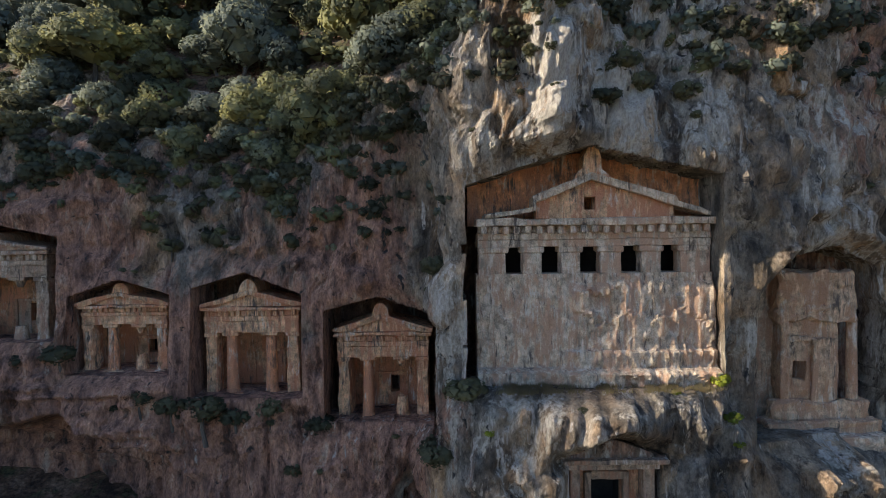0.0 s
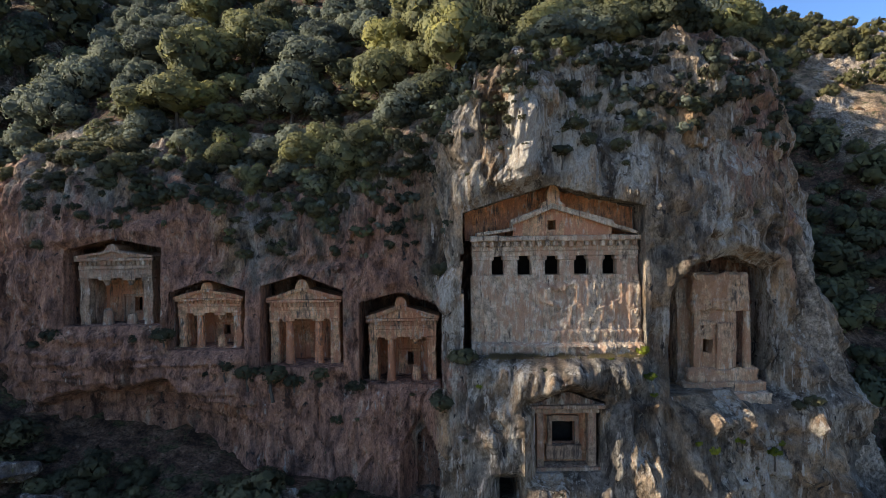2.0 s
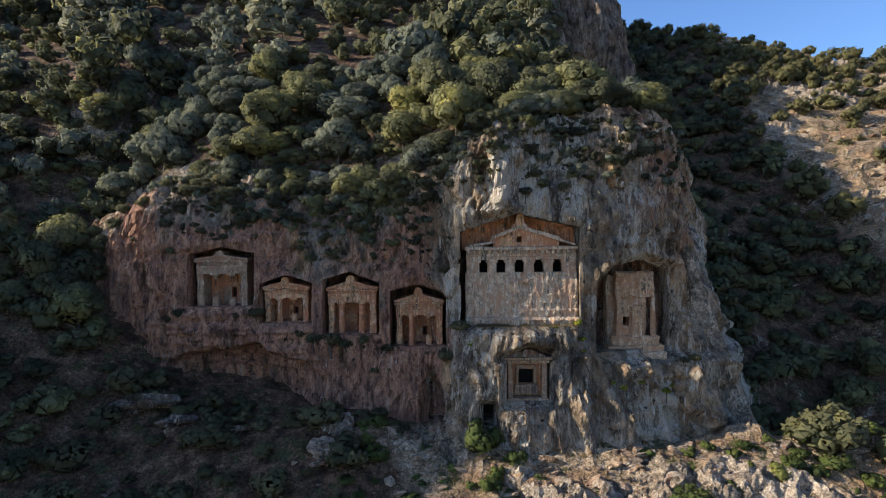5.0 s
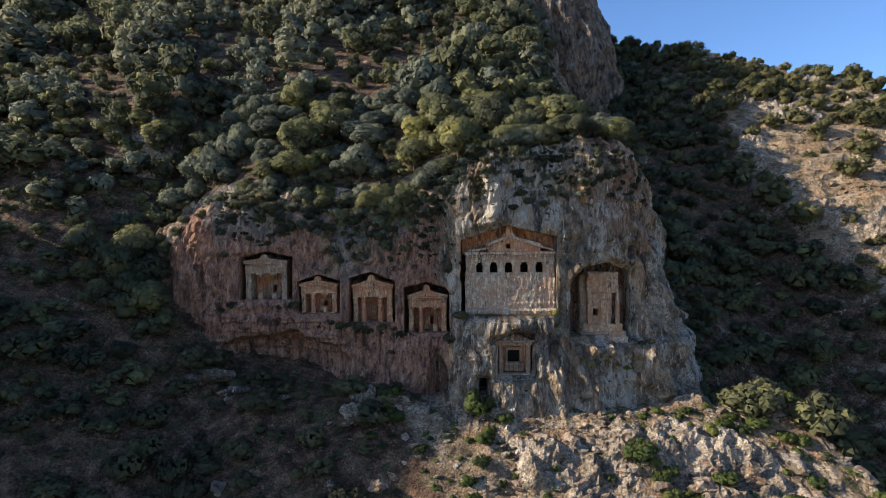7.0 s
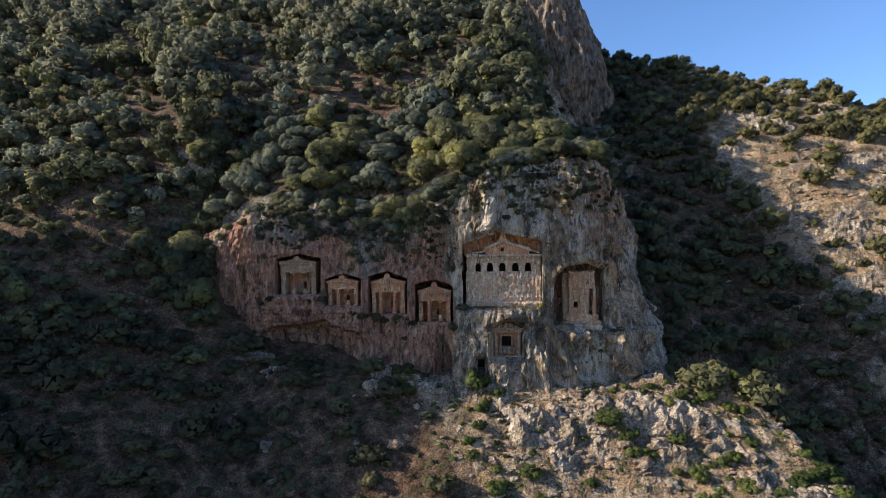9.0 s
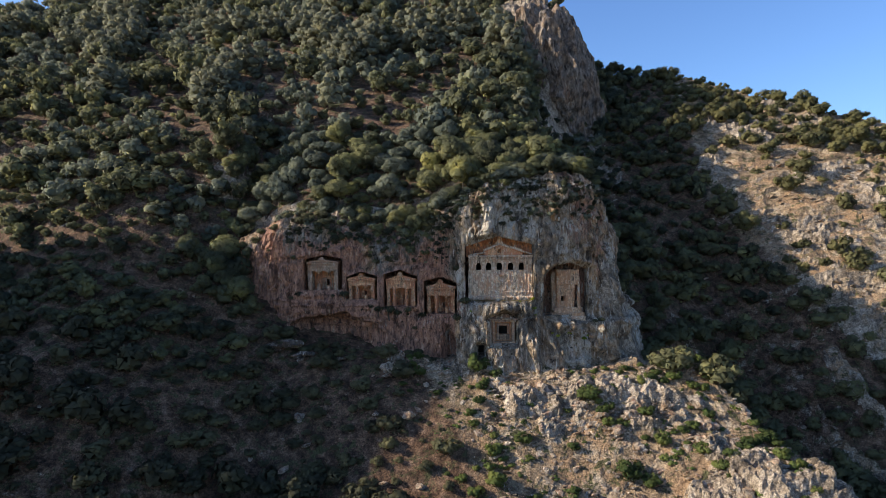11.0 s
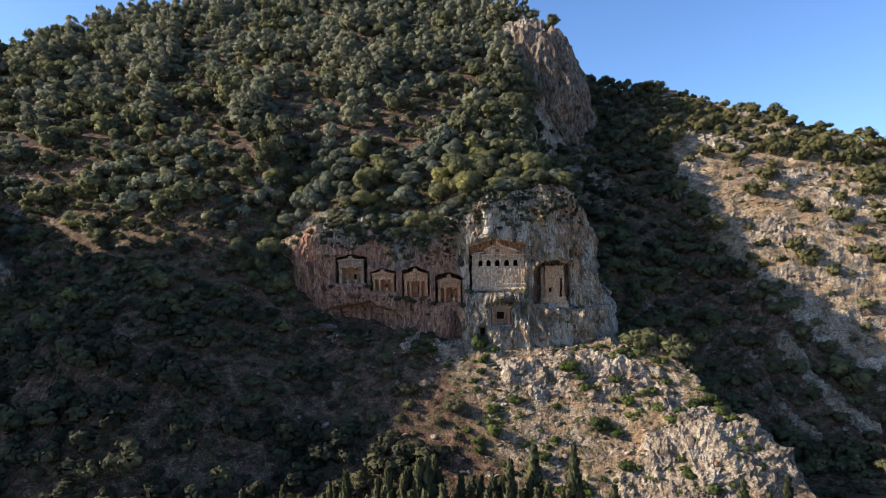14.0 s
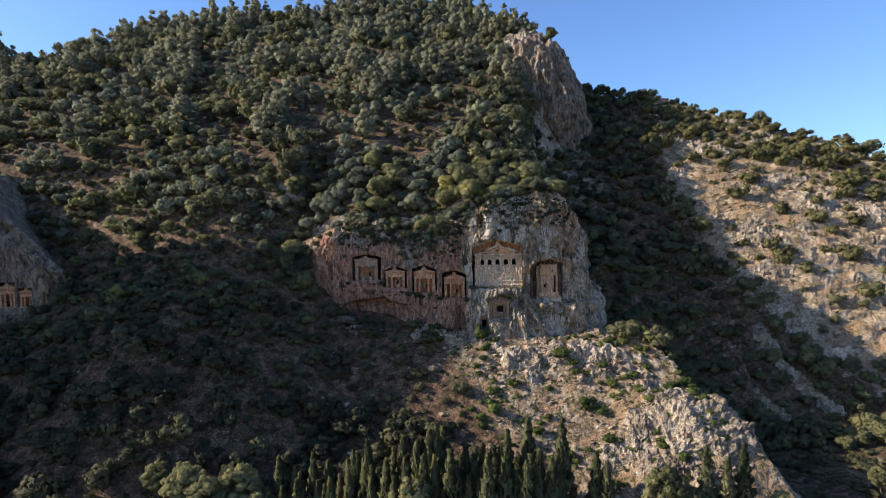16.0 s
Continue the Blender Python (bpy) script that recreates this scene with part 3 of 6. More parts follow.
def build_cliff():
    du = 0.155
    # the plan: along the face, then round the corner into the ravine
    px = np.concatenate([np.arange(-41.5, 25, 0.05), 25 + 2.2 * np.linspace(0, 1, 60) ** 0.8, np.linspace(27.25, 31, 200)])
    py = np.where(px <= 25, cliff_y(px), 33.5 + 34 * (np.clip((px - 25) / 6, 0, 1)) ** 1.4)
    for _ in range(130):
        py[1:-1] = (py[:-2] + 2 * py[1:-1] + py[2:]) / 4
    arc = np.concatenate([[0], np.cumsum(np.hypot(np.diff(px), np.diff(py)))])
    u = np.arange(0, arc[-1], du)
    bx, by = np.interp(u, arc, px), np.interp(u, arc, py)
    tx, ty = np.gradient(bx), np.gradient(by)
    ln = np.hypot(tx, ty)
    nx, ny = ty / ln, -tx / ln
    k = 15
    nx, ny = (np.convolve(np.pad(a, k, "edge"), np.ones(2 * k + 1) / (2 * k + 1), "valid") for a in (nx, ny))
    top = np.interp(bx, TOP_X, TOP_Z) + np.where(bx > 25, (by - 33.5) * -0.45, 0)
    rows = 240
    lean = 16
    s = np.linspace(0, 1, rows)
    foot_z = -25.0
    U, S = np.meshgrid(u, s)
    BX, BY, NX, NY, TOP = (np.broadcast_to(a, U.shape) for a in (bx, by, nx, ny, top))
    Z = foot_z + (TOP - foot_z) * S
    X = BX.copy()
    flat = BX < 24.5
    keep = np.ones(U.shape)
    for poly, _d in NICHES:
        dist, qx, qz = outline_distance(X, Z, poly)
        snap = (np.abs(dist) < 0.085) & flat
        X, Z = np.where(snap, qx, X), np.where(snap, qz, Z)
        keep = np.where(flat, keep * step(0.0, 1.1, np.abs(dist) + 0.25), keep)
    off = cliff_offset(X, Z, U) * (0.14 + 0.86 * keep)
    # the brow leans back to the hill, the foot spreads out
    brow = np.maximum(Z - (TOP - 4.0), 0)
    off = off - 0.14 * brow ** 1.6 - 0.05 * np.maximum(Z + 6, 0)
    off = off + 0.10 * np.maximum(-12 - Z, 0)
    Y = BY + NY * off
    X = X + NX * off
    # the last rows run back into the hill
    rise = np.linspace(0, 1, lean)[1:, None]
    tail_x = X[-1] - NX[-1] * 6.5 * rise
    tail_y = Y[-1] - NY[-1] * 6.5 * rise
    tail_z = Z[-1] + 1.3 * rise + 0.5 * ridged(tail_x / 1.6, tail_y / 1.6, 0, 3, 71)
    X, Y, Z = np.vstack([X, tail_x]), np.vstack([Y, tail_y]), np.vstack([Z, tail_z])
    nu, nv = U.shape[1], X.shape[0]
    v = np.stack([X, Y, Z], -1).reshape(-1, 3)
    f = grid_faces(nu, nv)
    c = v[f].mean(1)
    gone = np.zeros(len(f), int) - 1
    for k, (poly, _d) in enumerate(NICHES):
        dist, _a, _b2 = outline_distance(c[:, 0], c[:, 2], poly)
        gone[(dist < 0) & (c[:, 1] < 34)] = k
    # sides of the recesses: every edge between a kept and a cut face runs back into the rock
    edges = {}
    for fi in np.nonzero(gone >= 0)[0]:
        a = f[fi]
        for i in range(4):
            e = (int(a[i]), int(a[(i + 1) % 4]))
            if (e[1], e[0]) in edges:
                del edges[(e[1], e[0])]
            else:
                edges[e] = int(gone[fi])
    verts = [v]
    count, faces, back = len(v), f[gone < 0].tolist(), {}
    steps = 5
    for (a, b), k in edges.items():
        for p in (a, b):
            if p not in back:
                pts = []
                for j in range(1, steps + 1):
                    q = v[p].copy()
                    q[1] += max(NICHES[k][1] - q[1], 0.1) * j / steps
                    q[0] += 0.05 * math.sin(q[2] * 3.1 + j * 2.2)
                    q[2] += 0.05 * math.sin(q[0] * 2.7 + j * 1.7)
                    pts.append(q)
                back[p] = count
                count += steps
                verts.append(np.array(pts))
        chain_a, chain_b = [a] + [back[a] + j for j in range(steps)], [b] + [back[b] + j for j in range(steps)]
        for j in range(steps):
            faces.append((chain_a[j], chain_b[j], chain_b[j + 1], chain_a[j + 1]))
    allv = np.vstack(verts)
    ob = mesh_object("cliff", allv, faces, ROCK)
    ax, az = allv[:, 0], allv[:, 2]
    rust = -0.10 + 0.60 * fbm(ax / 5, az / 8, 0, 4, 90) + 0.62 * step(1, -4, ax) * step(8, -4, az) + 0.40 * np.exp(-((ax - 16.5) / 2.5) ** 2 - ((az - 4) / 4) ** 2) - 0.50 * step(0, 4, ax) * step(0, -6, az) - 0.30 * step(0, 2, ax) - 0.5 * np.exp(-((ax - 0.2) / 1.0) ** 2)
    rust = rust + 0.25 * np.exp(-((ax + 4.5) / 1.3) ** 2 - ((az - 1) / 4) ** 2) + 0.55 * step(-5, -9, az) * step(-0.5, -4, ax)
    at = ob.data.attributes.new("rust", "FLOAT", "POINT")
    at.data.foreach_set("value", rust)
    pale = 0.5 * fbm(ax / 3, az / 5, 0, 3, 95) + 0.9 * np.exp(-((ax - 4.6) / 1.1) ** 2 - ((az - 7.5) / 3.8) ** 2) + 0.7 * np.exp(-((ax - 8.2) / 1.2) ** 2 - ((az - 6) / 1.8) ** 2) + 0.5 * np.exp(-((ax + 0.2) / 1.2) ** 2 - ((az + 2) / 4) ** 2) + 0.12 * step(1, 4, ax) * step(-7, -11, az) - 0.5 * step(-30, -36, ax) - 0.55 * step(0.5, -2.0, ax)
    at = ob.data.attributes.new("pale", "FLOAT", "POINT")
    at.data.foreach_set("value", pale)
    at = ob.data.attributes.new("bulge", "FLOAT", "POINT")
    at.data.foreach_set("value", np.concatenate([pillars(np.vstack([U, np.repeat(U[-1:], nv - rows, 0)]).ravel(), v[:, 2])[1], np.full(len(allv) - len(v), 0.5)]))
    global FACE
    FACE = np.stack([X, Y, Z], -1)[:rows + 12]
    return tagged(ob, "grey limestone cliff with rust-red streaks and carved recesses", "cliff", kind="structure")


cliff = build_cliff()


# ---- stone pieces ----
def box(bm, x0, x1, y0, y1, z0, z1, taper=0.0):
    """A block with slightly worn corners."""
    vs = []
    for z, t in ((z0, 0), (z1, taper)):
        for x, y in ((x0 + t, y0 + t), (x1 - t, y0 + t), (x1 - t, y1), (x0 + t, y1)):
            vs.append(bm.verts.new((x, y, z)))
    for q in ((0, 1, 5, 4), (1, 2, 6, 5), (2, 3, 7, 6), (3, 0, 4, 7), (4, 5, 6, 7), (3, 2, 1, 0)):
        bm.faces.new([vs[i] for i in q])
    return vs


def worn(bm, size=0.03, cuts=2, amount=0.02, seed=0):
    """Bevel, cut up and roughen a piece of carved rock."""
    bmesh.ops.bevel(bm, geom=list(bm.edges), offset=size, segments=1, affect="EDGES", clamp_overlap=True)
    if cuts:
        long_edges = [e for e in bm.edges if e.calc_length() > 0.3]
        bmesh.ops.subdivide_edges(bm, edges=long_edges, cuts=cuts, use_grid_fill=True)
    for vtx in bm.verts:
        vtx.co += amount * noise.noise_vector(vtx.co * 2.3 + Vector((seed, 0, 0))) + 0.4 * amount * noise.noise_vector(vtx.co * 7 + Vector((seed, 3, 0)))
    bmesh.ops.recalc_face_normals(bm, faces=bm.faces)
    return bm


def block(name, x0, x1, y0, y1, z0, z1, mat, parent, taper=0.0, size=0.03, cuts=2, amount=0.025, label=""):
    bm = bmesh.new()
    box(bm, x0, x1, y0, y1, z0, z1, taper)
    worn(bm, min(size, 0.3 * min(x1 - x0, y1 - y0, z1 - z0)), cuts, amount, x0 * 3.7 + z0)
    return part(name, bm, mat, parent, label)


def prism(name, outline, y0, y1, mat, parent, amount=0.02, label=""):
    """A slab with the given outline in x and z."""
    bm = bmesh.new()
    front = [bm.verts.new((x, y0, z)) for x, z in outline]
    rear = [bm.verts.new((x, y1, z)) for x, z in outline]
    bm.faces.new(front)
    bm.faces.new(rear[::-1])
    for i in range(len(outline)):
        j = (i + 1) % len(outline)
        bm.faces.new((front[j], front[i], rear[i], rear[j]))
    bmesh.ops.recalc_face_normals(bm, faces=bm.faces)
    bmesh.ops.bevel(bm, geom=list(bm.edges), offset=0.025, segments=1, affect="EDGES", clamp_overlap=True)
    bmesh.ops.triangulate(bm, faces=[q for q in bm.faces if len(q.verts) > 4])
    bmesh.ops.subdivide_edges(bm, edges=[e for e in bm.edges if e.calc_length() > 0.5], cuts=2)
    for vtx in bm.verts:
        vtx.co += amount * noise.noise_vector(vtx.co * 2.1) + 0.4 * amount * noise.noise_vector(vtx.co * 6.5)
    return part(name, bm, mat, parent, label)


def column(name, x, y, z0, z1, r0, r1, mat, parent, label="", broken=False):
    bm = bmesh.new()
    seg, rings = 18, 14
    prev = None
    for k in range(rings + 1):
        t = k / rings
        r = r0 + (r1 - r0) * t
        r *= 1.18 if t < 0.04 else (1.10 if t > 0.97 and not broken else 1.0)
        ring = []
        for a in range(seg):
            ang = 2 * math.pi * a / seg
            w = 1 + 0.10 * noise.noise(Vector((math.cos(ang) * 1.2 + x, math.sin(ang) * 1.2, 3 * t + z0)))
            zz = z0 + (z1 - z0) * t
            if broken and t > 0.6:
                zz += 0.22 * noise.noise(Vector((ang, x, 4.0)))
            ring.append(bm.verts.new((x + r * w * math.cos(ang), y + r * w * math.sin(ang), zz)))
        if prev:
            for a in range(seg):
                bm.faces.new((prev[a], prev[(a + 1) % seg], ring[(a + 1) % seg], ring[a]))
        else:
            bm.faces.new(ring[::-1])
        prev = ring
    bm.faces.new(prev)
    return part(name, bm, mat, parent, label)


def knob(outline_w, outline_h, cx, z0):
    """The outline of a rounded palmette stump."""
    pts = []
    for k in range(11):
        a = math.pi * k / 10
        pts.append((cx + outline_w / 2 * math.cos(a) * (1.0 if k not in (0, 10) else 1.15), z0 + outline_h * math.sin(a) ** 0.7))
    return pts


def wall_with_hole(name, x0, x1, y0, y1, z0, z1, hx0, hx1, hz0, hz1, mat, parent, amount=0.02):
    bm = bmesh.new()
    for a, b, c, d in ((x0, hx0, z0, z1), (hx1, x1, z0, z1), (hx0, hx1, hz1, z1), (hx0, hx1, z0, hz0)):
        if b - a > 0.01 and d - c > 0.01:
            box(bm, a, b, y0, y1, c, d)
    bmesh.ops.subdivide_edges(bm, edges=[e for e in bm.edges if e.calc_length() > 0.5], cuts=2, use_grid_fill=True)
    for vtx in bm.verts:
        vtx.co += amount * noise.noise_vector(vtx.co * 1.9)
    return part(name, bm, mat, parent)


# near-black rock: the darkness within the openings is put into the colour
DARK, _n, _l, _b = material("chamber_shade_rock", 1.0)
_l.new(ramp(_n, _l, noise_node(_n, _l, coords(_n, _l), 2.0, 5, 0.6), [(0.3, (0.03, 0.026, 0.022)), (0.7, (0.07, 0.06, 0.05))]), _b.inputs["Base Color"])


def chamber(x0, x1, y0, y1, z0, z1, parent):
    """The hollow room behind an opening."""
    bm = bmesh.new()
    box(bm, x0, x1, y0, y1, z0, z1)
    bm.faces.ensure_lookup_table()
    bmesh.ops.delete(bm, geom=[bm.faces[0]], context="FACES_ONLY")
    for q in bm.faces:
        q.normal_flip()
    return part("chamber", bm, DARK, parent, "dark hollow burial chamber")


def temple_tomb(label, x0, x1, floor, eave, apex_x, apex_z, front, columns, mat):
    """A small rock-cut temple front: two antae, columns between them, an entablature and a pediment.
    columns: (share of the width, kind), kind one of whole, stump, hanging."""
    tomb = new("rock_tomb")
    tomb.location = ((x0 + x1) / 2, front, floor)
    base = Matrix.Translation(-Vector(tomb.location))
    w = x1 - x0
    body = eave - floor
    cap = floor + 0.70 * body
    depth = 2.7
    made = []

    def keep(o):
        o.matrix_parent_inverse = base
        made.append(o)
        return o

    keep(block("podium", x0 - 0.25, x1 + 0.25, front - 0.25, front + depth, floor - 0.35, floor, mat, tomb, amount=0.05))
    aw = 0.13 * w
    for a, b in ((x0 + 0.02, x0 + aw), (x1 - aw, x1 - 0.02)):
        anta = keep(block("anta", a, b, front, front + depth - 0.02, floor, cap, mat, tomb, taper=0.03, cuts=6, amount=0.13))
        block("capital", a - 0.05, b + 0.05, front - 0.06, front + 0.3, cap - 0.22, cap + 0.01, mat, anta)
    # porch wall with its framed doorway
    dx = x0 + 0.56 * w
    dw, dh = 0.155 * w, 0.56 * (cap - floor)
    ox0, ox1 = dx - 0.10 * w * 0.2, dx + 0.10 * w * 0.85
    porch = keep(wall_with_hole("porch_wall", x0 + aw - 0.1, x1 - aw + 0.1, front + depth - 0.45, front + depth + 0.2, floor, cap + 0.15, ox0, ox1, floor + 0.16 * body, floor + 0.37 * body, PORCHSHADE, tomb))
    block("door_slab", dx - dw, ox0 + 0.02, front + depth - 0.50, front + depth - 0.43, floor + 0.05, floor + dh, mat, porch)
    for a, b, c, d in ((dx - dw - 0.14, dx - dw, floor, floor + dh + 0.14), (dx + dw, dx + dw + 0.14, floor, floor + dh + 0.14), (dx - dw, dx + dw, floor + dh, floor + dh + 0.14)):
        block("door_frame", a, b, front + depth - 0.58, front + depth - 0.42, c, d, mat, porch, cuts=0)
    keep(chamber(ox0 - 0.4, ox1 + 0.4, front + depth + 0.12, front + depth + 1.6, floor, floor + 0.5 * body, tomb))
    r = 0.058 * w
    for share, kind in columns:
        cx = x0 + share * w
        beam_end = tomb
        if kind == "whole":
            beam_end = keep(column("column", cx, front + r + 0.05, floor, cap - 0.16, r * 1.12, r * 0.92, RUSTSTONE, tomb))
        if kind in ("stump", "hanging"):
            keep(column("column_stump", cx + 0.03, front + r + 0.05, floor, floor + (0.32 if kind == "stump" else 0.22) * (cap - floor), r * 1.3, r * 0.9, mat, tomb, "broken column stump", True))
        if kind in ("hanging", "stump"):
            beam_end = keep(column("column_capital_stub", cx, front + r + 0.05, cap - 0.55, cap - 0.16, r * 0.4, r * 1.0, mat, tomb, "broken stub hanging from the beam"))
        block("capital", cx - 1.5 * r, cx + 1.5 * r, front - 0.02, front + 2 * r + 0.12, cap - 0.18, cap + 0.01, mat, beam_end)
    # entablature: beams, tooth blocks, cornice
    keep(block("architrave", x0, x1, front - 0.02, front + depth, cap, cap + 0.13 * body, mat, tomb, cuts=5, amount=0.05))
    keep(block("frieze", x0 - 0.03, x1 + 0.03, front - 0.07, front + depth - 0.02, cap + 0.13 * body, cap + 0.19 * body, mat, tomb))
    band = keep(block("dentil_band", x0, x1, front + 0.0, front + depth - 0.05, cap + 0.19 * body, cap + 0.255 * body, mat, tomb))
    teeth = 15
    for k in range(teeth):
        a = x0 + 0.05 + (w - 0.1) * (k + 0.2) / teeth
        if (k * 7 + int(abs(x0))) % 6 == 1:
            continue
        block("dentil", a, a + 0.55 * w / teeth, front - 0.15, front + 0.1, cap + 0.192 * body, cap + 0.253 * body, mat, band, size=0.02, cuts=0)
    keep(block("cornice", x0 - 0.17, x1 + 0.17, front - 0.26, front + depth - 0.1, cap + 0.255 * body, eave, mat, tomb, cuts=7, amount=0.11))
    ax = apex_x
    ph = apex_z - eave
    keep(prism("tympanum", [(x0 + 0.1, eave), (x1 - 0.1, eave), (ax, eave + ph * 0.62)], front - 0.02, front + depth - 0.2, mat, tomb))
    for side, ex in ((-1, x0 - 0.2), (1, x1 + 0.2)):
        out = [(ex, eave), (ex - side * 0.12 * w, eave + 0.01), (ax, eave + ph * 0.52), (ax, eave + ph * 0.72), (ex, eave + 0.16)]
        keep(prism("raking_cornice", out, front - 0.24, front + depth - 0.3, mat, tomb, 0.10))
    keep(prism("acroterion", knob(0.19 * w, ph * 0.66, ax, eave + ph * 0.52), front - 0.18, front + depth - 0.4, mat, tomb, 0.04))
    for o in made:
        o.matrix_parent_inverse = base
    return tagged(tomb, label, "rock tomb", "temple tombs in the cliff")


temple_tomb("rust-streaked rock-cut temple tomb with one whole column", -5.7, -0.85, -9.5, -4.98, -3.35, -3.65, 31.2, [(0.33, "whole"), (0.70, "stump")], STONE)
temple_tomb("orange-stained rock-cut temple tomb with two worn columns", -12.95, -7.85, -8.3, -3.60, -10.52, -2.35, 31.7, [(0.27, "whole"), (0.69, "whole")], STONE)
temple_tomb("small worn rock-cut temple tomb with a broken column", -19.75, -15.1, -7.05, -3.45, -17.55, -2.42, 32.0, [(0.33, "whole"), (0.66, "stump")], STONE)
temple_tomb("grey weathered rock-cut temple tomb with broken columns", -27.05, -21.65, -5.35, -0.42, -24.5, 0.45, 32.1, [(0.35, "stump"), (0.68, "hanging")], GREYSTONE)


def great_tomb():
    """The large unfinished temple front: openings between half-cut columns above raw rock."""
    tomb = new("great_rock_tomb")
    front = 27.0
    tomb.location = (7.0, front, -6.3)
    base = Matrix.Translation(-Vector(tomb.location))
    made = []
    x0, x1 = 1.62, 12.28
    win = [(2.88, 3.66), (4.53, 5.42), (6.30, 7.24), (8.18, 9.13), (10.02, 10.92)]
    top, sill = -0.5, -1.74
    edges = [x0] + [e for pair in win for e in pair] + [x1]
    for k in range(0, len(edges), 2):
        a, b = edges[k], edges[k + 1]
        pier = block("pier", a, b, front, front + 0.9, sill - 0.02, top - 0.28, PALE, tomb, amount=0.03)
        made.append(pier)
        block("capital", a - 0.12 if k else a, b + 0.12 if k < 10 else b, front - 0.05, front + 0.9, top - 0.28, top, PALE, pier, size=0.05)
    made.append(block("architrave", x0, x1, front - 0.02, front + 1.2, top, top + 0.33, PALE, tomb, cuts=9, amount=0.06))
    made.append(block("upper_beam", x0 - 0.03, x1 + 0.03, front - 0.07, front + 1.2, top + 0.33, top + 0.66, PALE, tomb, cuts=9, amount=0.06))
    band = block("dentil_band", x0, x1, front - 0.04, front + 1.1, top + 0.66, top + 0.97, PALE, tomb, cuts=6)
    made.append(band)
    n = 21
    for k in range(n):
        a = x0 + (x1 - x0) * (k + 0.2) / n
        block("dentil", a, a + 0.28, front - 0.32, front + 0.1, top + 0.60 + 0.03 * math.sin(k * 5.1), top + 0.965, PALE, band, size=0.035, cuts=0)
    made.append(block("cornice", x0 - 0.12, x1 + 0.12, front - 0.42, front + 1.1, top + 0.97, top + 1.28, PALE, tomb, cuts=12, amount=0.10))
    eave = top + 1.28
    ax, peak = 6.78, 2.86
    # tympanum with its small square window
    made.append(prism("tympanum", [(4.25, eave), (6.50, eave), (6.50, 2.55), (4.3, 1.55)], front - 0.02, front + 0.8, STONE, tomb))
    made.append(prism("tympanum", [(7.02, eave), (10.6, eave), (10.6, 1.40), (7.02, 2.5)], front - 0.02, front + 0.8, STONE, tomb))
    made.append(prism("tympanum", [(6.50, eave), (7.02, eave), (7.02, eave + 0.40), (6.50, eave + 0.40)], front - 0.02, front + 0.8, STONE, tomb))
    made.append(prism("tympanum", [(6.50, eave + 0.98), (7.02, eave + 0.98), (7.02, 2.55), (6.50, 2.55)], front - 0.02, front + 0.8, STONE, tomb))
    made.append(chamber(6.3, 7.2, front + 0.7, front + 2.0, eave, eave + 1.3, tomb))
    made.append(prism("raking_cornice", [(1.9, eave), (4.25, eave + 0.35), (4.25, 1.50), (ax, 2.50), (ax, peak), (4.1, 1.80), (4.1, 1.30), (1.9, eave + 0.22)], front - 0.38, front + 0.9, PALE, tomb, 0.08))
    made.append(prism("raking_cornice", [(ax, 2.50), (10.2, 1.42), (12.1, eave + 0.05), (12.2, eave + 0.25), (10.7, 1.52), (10.6, 1.72), (ax, peak)], front - 0.38, front + 0.9, PALE, tomb, 0.04))
    made.append(prism("acroterion", [(6.0, 2.55), (7.6, 2.45), (7.55, 2.75), (7.25, 3.0), (7.22, 3.6), (7.05, 4.0), (6.85, 4.1), (6.6, 3.95), (6.45, 3.55), (6.4, 3.05), (6.1, 2.85)], front - 0.33, front + 0.9, STONE, tomb, 0.05))
    # raw rock below the openings
    bm = bmesh.new()
    nx, nz = 90, 52
    rows = []
    for j in range(nz + 1):
        z = -7.0 + (sill + 7.0) * j / nz
        row = []
        for i in range(nx + 1):
            x = 1.5 + (12.32 - 1.5) * i / nx
            rough = 0.6 + 0.8 * float(step(3.5, 7.0, x))
            d = 0.14 * noise.noise(Vector((x * 0.5, z * 0.35, 1))) + 0.13 * (1 - 2 * abs(noise.noise(Vector((x * 1.1 + 0.5 * z, z * 0.8, 2))))) + 0.06 * noise.noise(Vector((x * 4, z * 3, 5))) + 0.10 * (1 - 2.4 * abs(noise.noise(Vector((x * 1.9, z * 0.55, 6))))) * rough + 0.05 * (1 - 2.4 * abs(noise.noise(Vector((x * 4.4, z * 1.1, 7)))))
            edge = 0.5 * noise.noise(Vector((x * 0.9, z * 0.5, 8))) + 0.25 * noise.noise(Vector((x * 2.6, z * 1.6, 9)))
            bulge = float(step(4.6, 6.6, x + 1.6 * edge)) * float(step(-2.0, -2.5, z + 0.6 * edge))
            shard = noise.cell(Vector((x * 0.75 + 0.5 * edge, z * 0.8 + edge, 3))) - 0.5
            d += bulge * (0.30 + 0.13 * shard + 0.12 * edge)
            d += 0.22 * float(step(-5.15, -5.3, z + 0.12 * edge)) * float(step(5.0, 5.8, x)) + 0.5 * float(step(-5.95, -6.2, z))
            row.append(bm.verts.new((x, front + 0.05 - d - 0.035 * (sill - z) * 0.5, z)))
        rows.append(row)
    for j in range(nz):
        for i in range(nx):
            bm.faces.new((rows[j][i], rows[j][i + 1], rows[j + 1][i + 1], rows[j + 1][i]))
    rim = [rows[-1][i] for i in range(nx + 1)]
    rear = [bm.verts.new((q.co.x, front + 1.3, q.co.z)) for q in rim]
    for i in range(nx):
        bm.faces.new((rim[i], rim[i + 1], rear[i + 1], rear[i]))
